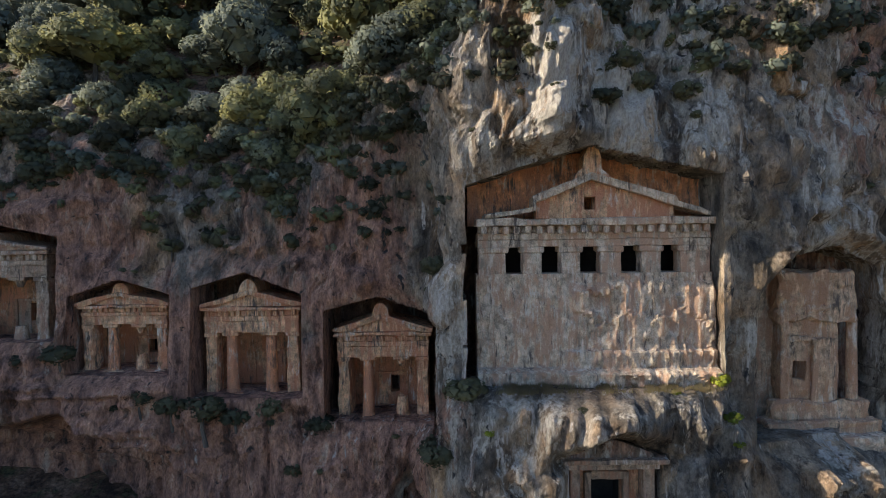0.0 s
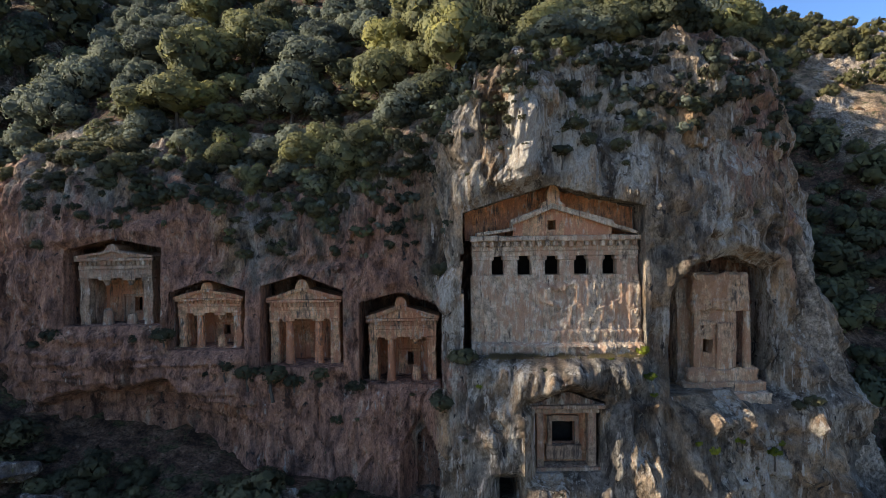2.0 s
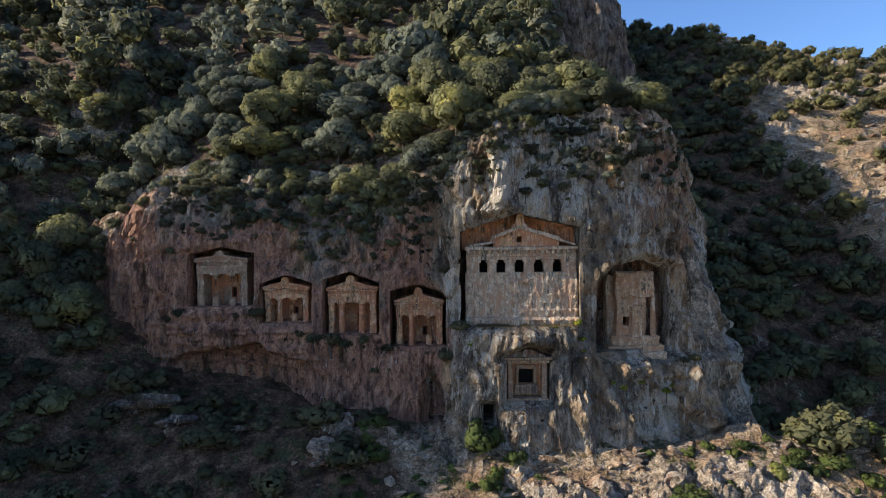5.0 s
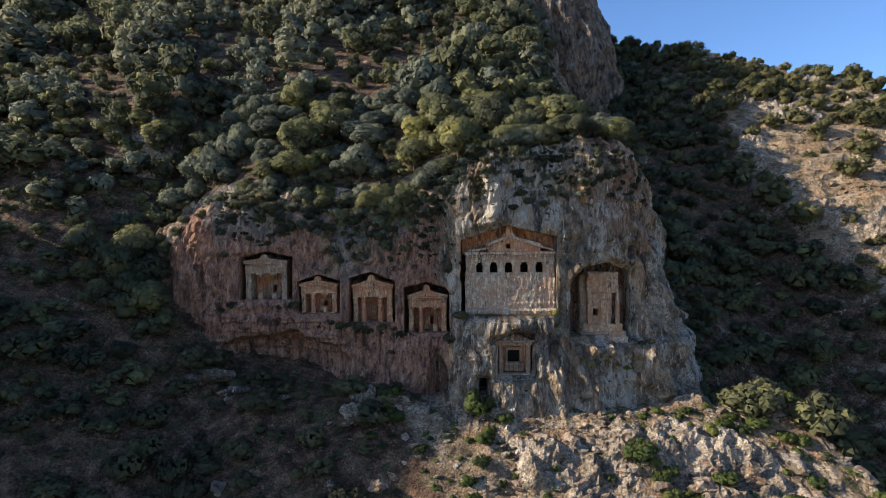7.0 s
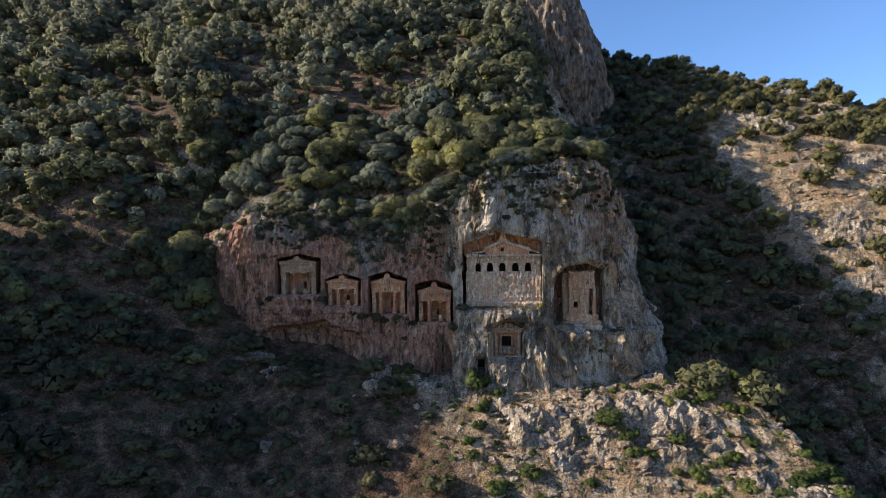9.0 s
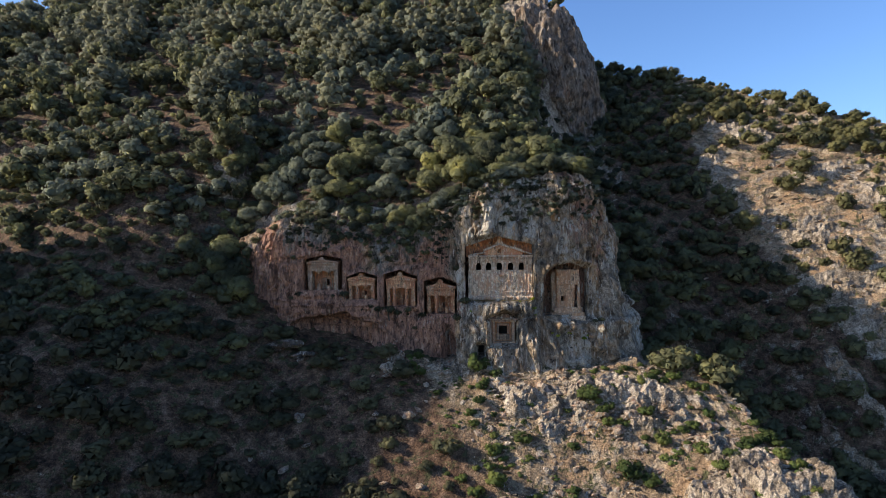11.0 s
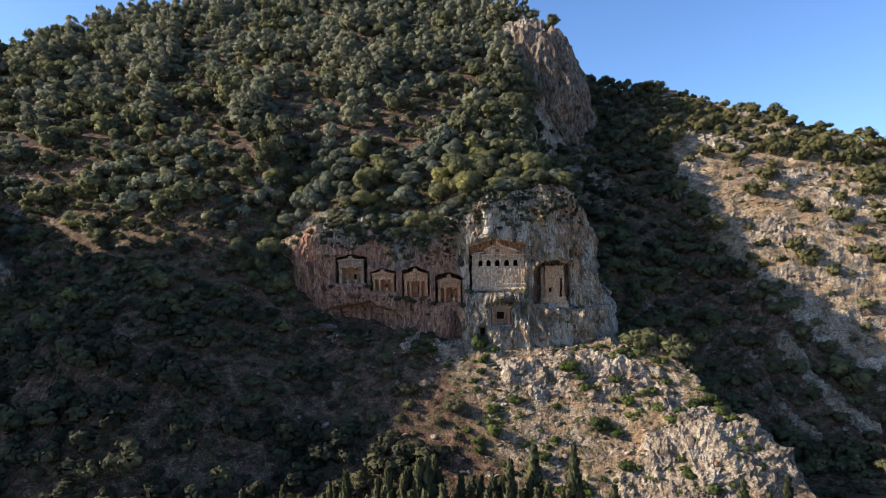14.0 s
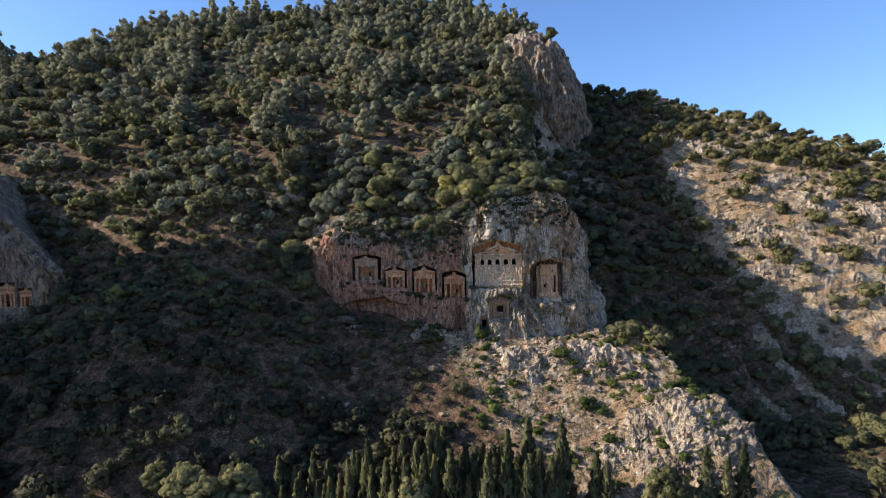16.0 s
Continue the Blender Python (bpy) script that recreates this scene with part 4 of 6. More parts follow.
    for side in (0, nx):
        col = [rows[j][side] for j in range(nz + 1)]
        rr = [bm.verts.new((q.co.x, front + 1.3, q.co.z)) for q in col]
        for j in range(nz):
            q = (col[j], col[j + 1], rr[j + 1], rr[j]) if side == 0 else (col[j + 1], col[j], rr[j], rr[j + 1])
            bm.faces.new(q)
    made.append(part("raw_rock_face", bm, PALE, tomb, "unfinished rock face below the openings"))
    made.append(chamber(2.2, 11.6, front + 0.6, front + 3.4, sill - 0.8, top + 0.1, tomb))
    for o in made:
        o.matrix_parent_inverse = base
    return tagged(tomb, "large unfinished pale rock-cut temple tomb with five dark openings", "rock tomb")


great_tomb()


def rough_wall(name, x0, x1, z0, z1, y, mat, parent, amount=0.12, cell=0.15, seed=81):
    """A rough upright rock surface that closes a recess."""
    nu, nv = max(6, int((x1 - x0) / cell)), max(6, int((z1 - z0) / cell))
    X, Z = np.meshgrid(np.linspace(x0, x1, nu), np.linspace(z0, z1, nv))
    Y = y + amount * fbm(X / 0.9, Z / 1.2, 0, 4, seed)
    return mesh_object(name, np.stack([X, Y, Z], -1).reshape(-1, 3), grid_faces(nu, nv), mat, parent)


def gathered(tomb):
    """Give a tomb's parts their places in the world, whatever the tomb's own place."""
    base = Matrix.Translation(-Vector(tomb.location))
    for o in tomb.children:
        o.matrix_parent_inverse = base


def shrine_tomb():
    """The tall unfinished niche with a worn false front and one small opening."""
    tomb = new("niche_tomb")
    tomb.location = (18.3, 29.2, -9.5)
    y = 29.3
    rough_wall("rear_wall", 13.4, 22.6, -10.2, -0.3, 31.65, DARKROCK, tomb)
    # the worn front, cut back all round, with the opening low down
    bm = bmesh.new()
    hx0, hx1, hz0, hz1 = 17.35, 18.0, -7.3, -6.45
    xs = [16.75, 17.05, 17.35, 17.7, 18.0, 18.4, 18.9, 19.3, 19.75]
    for a, b in zip(xs, xs[1:]):
        if a >= hx0 - 0.01 and b <= hx1 + 0.01:
            box(bm, a, b, y, y + 1.6, hz1, -4.1)
            box(bm, a, b, y, y + 1.6, -9.6, hz0)
        else:
            box(bm, a, b, y, y + 1.6, -9.6, -4.1)
    bmesh.ops.remove_doubles(bm, verts=bm.verts, dist=0.001)
    bmesh.ops.subdivide_edges(bm, edges=[e for e in bm.edges if e.calc_length() > 0.35], cuts=3, use_grid_fill=True)
    bmesh.ops.subdivide_edges(bm, edges=[e for e in bm.edges if e.calc_length() > 0.45], cuts=2, use_grid_fill=True)
    for q in bm.verts:
        q.co += 0.26 * noise.noise_vector(q.co * 0.7) + 0.10 * noise.noise_vector(q.co * 2.2)
    part("worn_front", bm, OCHRE, tomb, "ochre worn rock front")
    block("upper_block", 16.55, 20.55, y - 0.3, y + 1.8, -4.45, -1.95, OCHRE, tomb, taper=0.12, size=0.12, amount=0.24, cuts=7)
    block("side_panel", 15.95, 16.85, y + 0.7, y + 2.2, -9.5, -2.3, PALE, tomb, amount=0.2, cuts=6)
    block("pilaster", 16.70, 17.15, y - 0.22, y + 0.2, -9.2, -4.2, OCHRE, tomb, amount=0.13, cuts=6)
    block("pilaster", 18.25, 19.35, y - 0.30, y + 0.2, -9.2, -5.3, OCHRE, tomb, amount=0.16, cuts=6)
    block("door_lintel", 17.1, 18.3, y - 0.18, y + 0.2, -5.45, -5.15, OCHRE, tomb, amount=0.05)
    column("column", 20.45, y + 0.1, -9.5, -4.3, 0.30, 0.22, OCHRE, tomb, "slim free-standing worn column")
    block("step", 16.2, 20.9, y - 0.5, y + 0.3, -9.5, -8.35, OCHRE, tomb, size=0.1, amount=0.18, cuts=6)
    block("step", 15.6, 21.2, y - 1.0, y + 0.2, -10.0, -9.2, OCHRE, tomb, size=0.1, amount=0.15, cuts=6)
    block("step", 14.9, 21.3, y - 1.6, y - 0.5, -10.5, -9.75, PALE, tomb, size=0.1, amount=0.15, cuts=6)
    chamber(17.1, 18.3, y + 0.9, y + 2.3, -7.9, -6.1, tomb)
    gathered(tomb)
    return tagged(tomb, "tall arched rock niche with a worn ochre false front", "rock tomb")


def house_tomb():
    """The framed tomb low in the cliff: a dark window within stepped frames under a toothed eave."""
    tomb = new("house_tomb")
    tomb.location = (7.2, 25.6, -13.6)
    y = 25.8
    wall_with_hole("rear_wall", 5.3, 9.3, y + 0.55, y + 1.0, -13.7, -10.0, 6.50, 7.92, -12.42, -10.95, STONE, tomb)
    for a, b, c, d in ((6.20, 6.50, -12.7, -10.6), (7.92, 8.20, -12.7, -10.6), (6.50, 7.92, -10.95, -10.55)):
        block("window_frame", a, b, y + 0.28, y + 0.6, c, d, GREYSTONE, tomb, amount=0.03)
    block("sill", 6.1, 8.3, y + 0.1, y + 0.6, -13.3, -12.42, GREYSTONE, tomb, amount=0.08)
    block("pillar", 5.42, 5.85, y - 0.35, y + 0.4, -13.6, -10.15, GREYSTONE, tomb, amount=0.04)
    block("pillar", 8.62, 9.12, y - 0.35, y + 0.4, -13.6, -10.15, GREYSTONE, tomb, amount=0.04)
    block("lintel", 5.3, 9.3, y - 0.5, y + 0.4, -10.2, -9.95, GREYSTONE, tomb, cuts=4)
    for k in range(17):
        a = 5.3 + 4.0 * k / 17
        block("dentil", a, a + 0.13, y - 0.62, y - 0.3, -9.95, -9.83, GREYSTONE, tomb, size=0.015, cuts=0)
    block("eave", 5.0, 9.55, y - 0.95, y + 0.2, -9.83, -9.62, GREYSTONE, tomb, cuts=5, amount=0.05)
    prism("gable", [(5.0, -9.62), (9.55, -9.62), (7.3, -8.85)], y - 0.6, y + 0.2, ROCK, tomb, 0.12)
    block("floor_slab", 5.1, 9.4, y - 0.6, y + 0.8, -13.85, -13.55, GREYSTONE, tomb, cuts=4, amount=0.04)
    chamber(6.3, 8.1, y + 0.9, y + 2.5, -12.8, -10.6, tomb)
    gathered(tomb)
    return tagged(tomb, "grey framed rock tomb with a dark square window under an eave", "rock tomb")


shrine_tomb()
house_tomb()
rough_wall("recess_wall", 0.6, 13.0, -7.2, 4.4, 30.75, DARKROCK, cliff)
rough_wall("recess_wall", 1.2, 13.0, 0.5, 4.4, 28.45, RUSTSTONE, cliff)
rough_wall("recess_wall", 12.0, 13.0, -7.2, 0.7, 28.9, RUSTSTONE, cliff)
# back of the small doorway, its shade given by the near-black colour
rough_wall("recess_wall", 2.8, 4.5, -16.3, -13.6, 28.6, DARK, cliff)
for x0, x1, z0, z1, y in ((-6.6, 0.0, -9.8, -2.7, 35.2), (-13.8, -7.0, -8.6, -1.4, 35.7), (-20.5, -14.1, -7.4, -1.7, 36.0), (-28.1, -20.3, -5.6, 1.3, 36.1)):
    rough_wall("recess_wall", x0, x1, z0, z1, y, DARKROCK, cliff)
rough_wall("recess_wall", -2.6, -0.2, -17.0, -11.9, 30.2, DARKROCK, cliff)


# ---- the next cliff along the hill, with two more tombs ----
def far_cliff():
    along = np.linspace(0, 1, 260)
    xs = np.interp(along, [0, 0.7, 0.78, 1], [-150, -97, -95.5, -116])
    ys = np.interp(along, [0, 0.7, 0.78, 1], [27, 25, 26.5, 52])
    zs = np.linspace(-22, 23, 170)
    X, Z = np.meshgrid(xs, zs)
    Y = np.broadcast_to(ys, X.shape)
    front = np.broadcast_to(along < 0.7, X.shape)
    d = 1.4 * fbm(X / 8, Z / 8, Y / 8, 4, 3) + 0.5 * ridged(X / 2.5, Z / 7, Y / 2.5, 3, 7) + 0.2 * ridged(X / 1.0, Z / 1.5, Y, 2, 8)
    lean = 0.10 * (Z + 22) + 0.12 * np.maximum(Z - 12, 0) ** 1.4
    Y2 = Y - d + lean
    X2 = X - 1.1 * np.maximum(Z + 2, 0) * step(-125, -95, X) + 0.5 * d * step(-97, -93, X)
    hole = front & (np.abs(Z + 7.3) < 3.2) & (np.abs(X + 108.8) < 2.4) | front & (np.abs(Z + 7.8) < 2.5) & (np.abs(X + 104.1) < 2.0)
    Y2 = np.where(front & (np.abs(X + 106) < 8) & (np.abs(Z + 7.6) < 4.4), 25.6 + 0.15 * d, Y2)
    f = grid_faces(len(xs), len(zs))
    v = np.stack([X2, Y2, Z], -1).reshape(-1, 3)
    f = f[~hole.reshape(-1)[f].all(1)]
    ob = mesh_object("cliff", v, f, ROCK)
    for nm in ("rust", "pale", "bulge"):
        at = ob.data.attributes.new(nm, "FLOAT", "POINT")
        at.data.foreach_set("value", (-0.25 + 0.3 * fbm(v[:, 0] / 6, v[:, 2] / 8, 0, 3, 31)))
    tagged(ob, "grey limestone cliff farther along the hill with tomb recesses", "cliff", kind="structure")


far_cliff()
temple_tomb("distant rock-cut temple tomb with a stained front", -110.8, -106.8, -10.2, -5.6, -108.8, -4.5, 26.2, [(0.33, "whole"), (0.68, "whole")], STONE)
temple_tomb("distant small rock-cut temple tomb", -105.7, -102.4, -10.0, -6.6, -104.1, -5.7, 26.2, [(0.33, "whole"), (0.68, "stump")], STONE)


def crag():
    """The bare crag on the shoulder of the hill."""
    bm = bmesh.new()
    bmesh.ops.create_icosphere(bm, subdivisions=6, radius=1.0)
    v = np.array([q.co[:] for q in bm.verts])
    f = [[q.index for q in face.verts] for face in bm.faces]
    bm.free()
    r = 1 + 0.16 * fbm(v[:, 0] * 2, v[:, 1] * 2, v[:, 2] * 1.4, 4, 21) + 0.07 * ridged(v[:, 0] * 6, v[:, 1] * 6, v[:, 2] * 2.5, 3, 22)
    box_r = (np.abs(v) ** 2.5).sum(1) ** (-1 / 2.5)
    p = v * (r * box_r)[:, None] * np.array([13.5, 15, 25]) + np.array([28.5, 132, 53])
    p[:, 0] += 0.27 * (72 - p[:, 2]) * (v[:, 0] > 0) * v[:, 0]
    ob = mesh_object("crag", p, f, CRAGROCK)
    for nm, val in (("rust", -0.35), ("pale", -0.30), ("bulge", 0.5)):
        at = ob.data.attributes.new(nm, "FLOAT", "POINT")
        at.data.foreach_set("value", np.full(len(p), val) + 0.3 * fbm(p[:, 0] / 7, p[:, 1] / 7, p[:, 2] / 12, 3, 5))
    tagged(ob, "bare brown-grey rock crag on the shoulder of the hill", "crag", kind="structure")


crag()


# ---- plants ----
def ico(subdivisions):
    bm = bmesh.new()
    bmesh.ops.create_icosphere(bm, subdivisions=subdivisions, radius=1.0)
    v = np.array([q.co[:] for q in bm.verts])
    f = np.array([[q.index for q in face.verts] for face in bm.faces])
    bm.free()
    return v, f


ICO = ico(1)


def unit(v):
    return v / np.maximum(np.linalg.norm(v, axis=-1, keepdims=True), 1e-6)


def sprays(rng, p, d, size):
    """Small three-cornered leaf sprays at the points p, lying roughly square to d."""
    nrm = unit(d + rng.normal(scale=0.38, size=d.shape))
    t = unit(np.cross(nrm, rng.normal(size=d.shape)))
    b = np.cross(nrm, t)
    s = size * rng.uniform(0.55, 1.4, len(p))[:, None]
    return np.stack([p - t * s, p + t * s * 0.6 + b * s * 0.75, p + t * s * 0.5 - b * s * 0.75 + nrm * s * 0.2], 1)


def clumps(rng, cen, lr, middle, leaves, size, squash=0.85):
    """A crown out of rounded clumps: rough cores and leaf sprays over them.
    Gives triangles (n, 3, 3) and the soft normals of their corners."""
    axes = np.array([1, 1, squash])
    bv, bf = ICO
    tris, nrms = [], []
    for k, (c, r) in enumerate(zip(cen, lr)):
        v = bv * (0.85 + 0.17 * rng.uniform(-1, 1, len(bv)))[:, None]
        p = c + v * r * axes
        mid = p[bf].mean(1)
        hid = np.zeros(len(bf), bool)
        for j, (c2, r2) in enumerate(zip(cen, lr)):
            if j != k:
                hid |= (((mid - c2) / (r2 * axes)) ** 2).sum(1) < 0.62
        hid |= bv[bf].mean(1)[:, 2] < -0.72
        f = bf[~hid]
        out = unit(bv[f].mean(1))
        loose = p[f] + (out * rng.uniform(-0.11, 0.11, len(f))[:, None] + rng.normal(scale=0.05, size=out.shape))[:, None] * r
        tris.append(loose)
        nrms.append(unit(0.6 * bv[f] + 0.5 * unit(p[f] - middle) + np.array([0, 0, 0.2]) + rng.normal(scale=0.30, size=(len(f), 1, 3)) * 0.75))
    tries = leaves * 3
    pick = rng.choice(len(lr), tries, p=lr ** 2 / (lr ** 2).sum())
    d = rng.normal(size=(tries, 3))
    d[:, 2] = d[:, 2] * 0.9 + 0.25
    d = unit(d)
    p = cen[pick] + d * (lr[pick] * rng.uniform(0.80, 1.14, tries))[:, None] * axes
    near = np.stack([(((p - c2) / (r2 * axes)) ** 2).sum(1) for c2, r2 in zip(cen, lr)], 1)
    near[np.arange(tries), pick] = 9
    keep = np.nonzero(near.min(1) > 0.85)[0][:leaves]
    p, d = p[keep], d[keep]
    tris.append(sprays(rng, p, d, size))
    n = unit(0.6 * d + 0.5 * unit(p - middle) + np.array([0, 0, 0.2]) + rng.normal(scale=0.22, size=d.shape))
    nrms.append(np.repeat(n[:, None], 3, 1))
    return np.concatenate(tris), np.concatenate(nrms)


def crown(seed, radius, height, lobes, leaves, size, low=0.3, clump=(0.27, 0.46)):
    """An uneven tree crown, base at z=0."""
    rng = np.random.default_rng(seed)
    d = rng.normal(size=(lobes, 3))
    d[:, 2] = np.abs(d[:, 2]) * 0.9 - 0.15
    d = unit(d)
    lr = radius * rng.uniform(*clump, lobes)
    body = np.array([radius, radius, 0.5 * (1 - low) * height])
    cen = d * (body - lr[:, None] * 0.75) * rng.uniform(0.72, 1.02, lobes)[:, None] + np.array([0, 0, (low + 0.5 * (1 - low)) * height])
    cen[0], lr[0] = (0, 0, (low + 0.42 * (1 - low)) * height), 0.58 * radius
    return clumps(rng, cen, lr, np.array([0, 0, 0.4 * height]), leaves, size, 0.85)


def dome(seed, leaves, size, height=1.5, lobes=7):
    """A rounded far crown of unit radius, down to the ground."""
    return crown(seed, 1.0, height, lobes, leaves, size, 0.02)


def pine(seed, leaves, size):
    """A far pine of unit size: flat sprays of needles in ragged tiers round a leader."""
    rng = np.random.default_rng(seed)
    tiers = []
    for k in range(5):
        t = k / 4
        reach = 0.66 * (1 - t) ** 0.7 + 0.12
        for _ in range(3 if k < 3 else 2):
            a = rng.uniform(0, 6.28)
            tiers.append((reach * math.cos(a) * rng.uniform(0.3, 1), reach * math.sin(a) * rng.uniform(0.3, 1), 0.5 + 1.5 * t + rng.uniform(-0.1, 0.1), 0.28 + 0.20 * (1 - t)))
    tiers = np.array(tiers)
    return clumps(rng, tiers[:, :3], tiers[:, 3], np.array([0, 0, 1.0]), leaves, size, 0.68)


def quads_mesh(name, blades, mat, soft=None):
    """One mesh of loose blades, three- or four-cornered; soft: normals of their corners."""
    v = blades.reshape(-1, 3)
    nq, k = blades.shape[:2]
    me = bpy.data.meshes.new(name)
    me.vertices.add(len(v))
    me.vertices.foreach_set("co", v.ravel())
    me.loops.add(nq * k)
    me.loops.foreach_set("vertex_index", np.arange(nq * k))
    me.polygons.add(nq)
    me.polygons.foreach_set("loop_start", np.arange(nq) * k)
    me.materials.append(mat)
    if soft is None:
        soft = np.broadcast_to(np.array([0, 0, 1.0]), v.shape)
    at = me.attributes.new("soft", "FLOAT_VECTOR", "POINT")
    at.data.foreach_set("vector", np.ascontiguousarray(soft.reshape(-1, 3)).ravel())
    me.update(calc_edges=True)
    return me


def trunk_mesh(seed, height, r, spread, limbs=5):
    rng = random.Random(seed)
    bm = bmesh.new()

    joint = []

    def limb(a, b, ra, rb):
        axis_v = (b - a).normalized()
        side = axis_v.orthogonal().normalized()
        other = axis_v.cross(side)
        rings = []
        for q, rr in ((a, ra), ((a + b) / 2 + side * 0.06 * (b - a).length, (ra + rb) / 2), (b, rb)):
            rings.append([bm.verts.new(q + rr * (math.cos(k * math.pi / 3) * side + math.sin(k * math.pi / 3) * other)) for k in range(6)])
        for lo, hi in zip(rings, rings[1:]):
            for k in range(6):
                bm.faces.new((lo[k], lo[(k + 1) % 6], hi[(k + 1) % 6], hi[k]))
        if joint:
            bm.faces.new((joint[0], rings[0][0], rings[0][1]))
        joint[:] = joint or rings[-1][:1]

    fork = Vector((rng.uniform(-0.1, 0.1), rng.uniform(-0.1, 0.1), height * 0.38))
    limb(Vector((0, 0, -0.8)), fork, r, r * 0.7)
    for k in range(limbs):
        a = 2 * math.pi * (k + rng.random() * 0.6) / limbs
        limb(fork, Vector((spread * 0.55 * math.cos(a), spread * 0.55 * math.sin(a), height * rng.uniform(0.6, 0.8))), r * 0.5, r * 0.15)
    me = bpy.data.meshes.new("trunk")
    bm.to_mesh(me)
    bm.free()
    me.materials.append(BARK)
    return me


def make_kinds(name, mat, count, radius, height, lobes, leaves, size, seed, low=0.3):
    kinds = []
    for k in range(count):
        blades, soft = crown(seed + k, radius, height, lobes, leaves, size, low)
        kinds.append((quads_mesh("crown", blades, mat, soft), trunk_mesh(seed + k, height, 0.05 * radius + 0.04, radius, 5 if radius > 2 else 2)))
    return name, kinds


NEAR = {
    "oak": (make_kinds("scrub_oak", LEAF, 6, 2.2, 4.5, 24, 1500, 0.130, 100, 0.02), "dark green evergreen scrub oak on the cliff top"),
    "olive": (make_kinds("wild_olive_tree", OLIVELEAF, 5, 2.1, 4.3, 26, 1500, 0.122, 200, 0.03), "silver-green wild olive tree on the cliff top"),
    "bush": (make_kinds("cliff_bush", DARKLEAF, 4, 0.7, 1.0, 11, 300, 0.070, 300, 0.0), "small dark green bush rooted in the rock"),
    "spurge": (make_kinds("spurge_bush", YELLOWLEAF, 2, 0.42, 0.6, 7, 260, 0.045, 400, 0.05), "bright yellow-green spurge bush on a rock ledge"),
    "slope": (make_kinds("slope_bush", SLOPELEAF, 5, 1.1, 1.7, 10, 260, 0.105, 500, 0.0), "green rounded bush on the dry slope"),
}
CATEGORY = {"oak": "tree", "olive": "tree", "bush": "bush", "spurge": "bush", "slope": "bush"}


def plant(kind, x, y, z, scale, turn, tall=1.0, group=""):
    (name, kinds), label = NEAR[kind]
    crown, trunk = kinds[int(abs(turn * 7919)) % len(kinds)]
    ob = new(name)
    ob.location, ob.rotation_euler, ob.scale = (x, y, z), (0, 0, turn), (scale, scale, scale * tall)
    c = new("crown", crown)
    c.parent = ob
    t = new("trunk", trunk)
    t.parent = ob
    return tagged(ob, label, CATEGORY[kind], group or name.replace("_", " ") + " plants")


FAR_KINDS = {
    "oak": [dome(900 + k, 190, 0.10, 1.6, 8) for k in range(8)],
    "pine": [pine(930 + k, 170, 0.095) for k in range(6)],
    "dim": [dome(910 + k, 110, 0.13, 1.5, 6) for k in range(6)],
    "mid": [dome(920 + k, 165, 0.115, 1.5, 7) for k in range(6)],
    "fine": [dome(990 + k, 230, 0.105, 1.5, 8) for k in range(6)],
    "near": [dome(980 + k, 290, 0.10, 1.5, 8) for k in range(6)],
    "low": [dome(960 + k, 100, 0.135, 1.1, 5) for k in range(5)],
}


def wood(name, label, mat, kinds, spots):
    """A wood far off, as one object. spots: rows of x, y, z, size, tall, turn."""
    out, soft = [], []
    for i, (x, y, z, s, tall, a) in enumerate(spots):
        q, n = kinds[i % len(kinds)]
        c, sn = math.cos(a), math.sin(a)
        q = q * np.array([s, s, s * tall])
        out.append(np.stack([q[..., 0] * c - q[..., 1] * sn + x, q[..., 0] * sn + q[..., 1] * c + y, q[..., 2] + z], -1))
        soft.append(np.stack([n[..., 0] * c - n[..., 1] * sn, n[..., 0] * sn + n[..., 1] * c, n[..., 2]], -1))
    ob = new(name, quads_mesh(name, np.concatenate(out), mat, np.concatenate(soft)))
    return tagged(ob, label, "wood", kind="stuff")


def scatter(rng, n, x0, x1, y0, y1, gap, want):
    """Points with at least gap between them where want(x, y) beats a dice throw."""
    cells, out = {}, []
    xs, ys, ds = rng.uniform(x0, x1, n), rng.uniform(y0, y1, n), rng.uniform(0, 1, n)
    w = want(xs, ys)
    for x, y in zip(xs[ds < w], ys[ds < w]):
        key = (int(x // gap), int(y // gap))
        near = [q for i in (-1, 0, 1) for j in (-1, 0, 1) for q in cells.get((key[0] + i, key[1] + j), ())]
        if all((x - a) ** 2 + (y - b) ** 2 > gap * gap for a, b in near):
            cells.setdefault(key, []).append((x, y))
            out.append((x, y))
    return np.array(out)


def cover(x, y):
    """How thickly the hill is wooded."""
    main = step(-1, 1, y - np.where(x < 25, cliff_y(x) + 7.2 - 9 * step(-40, -50, x), 38))
    clear = step(-0.75, -0.15, fbm(x / 14, y / 14, 0, 3, 61))
    return main * (0.55 + 0.45 * clear) * np.clip(1 - 1.6 * np.exp(-((x - 31) / 17) ** 4 - ((y - 128) / 17) ** 4), 0, 1) * step(58, 53, x - 0.15 * y) * np.where((y > 48) & (y < 112), step(3, -1, x - np.interp(y, [48, 56, 66, 80, 100, 112], [23, 20, 17, 15.5, 17, 22])), 1)


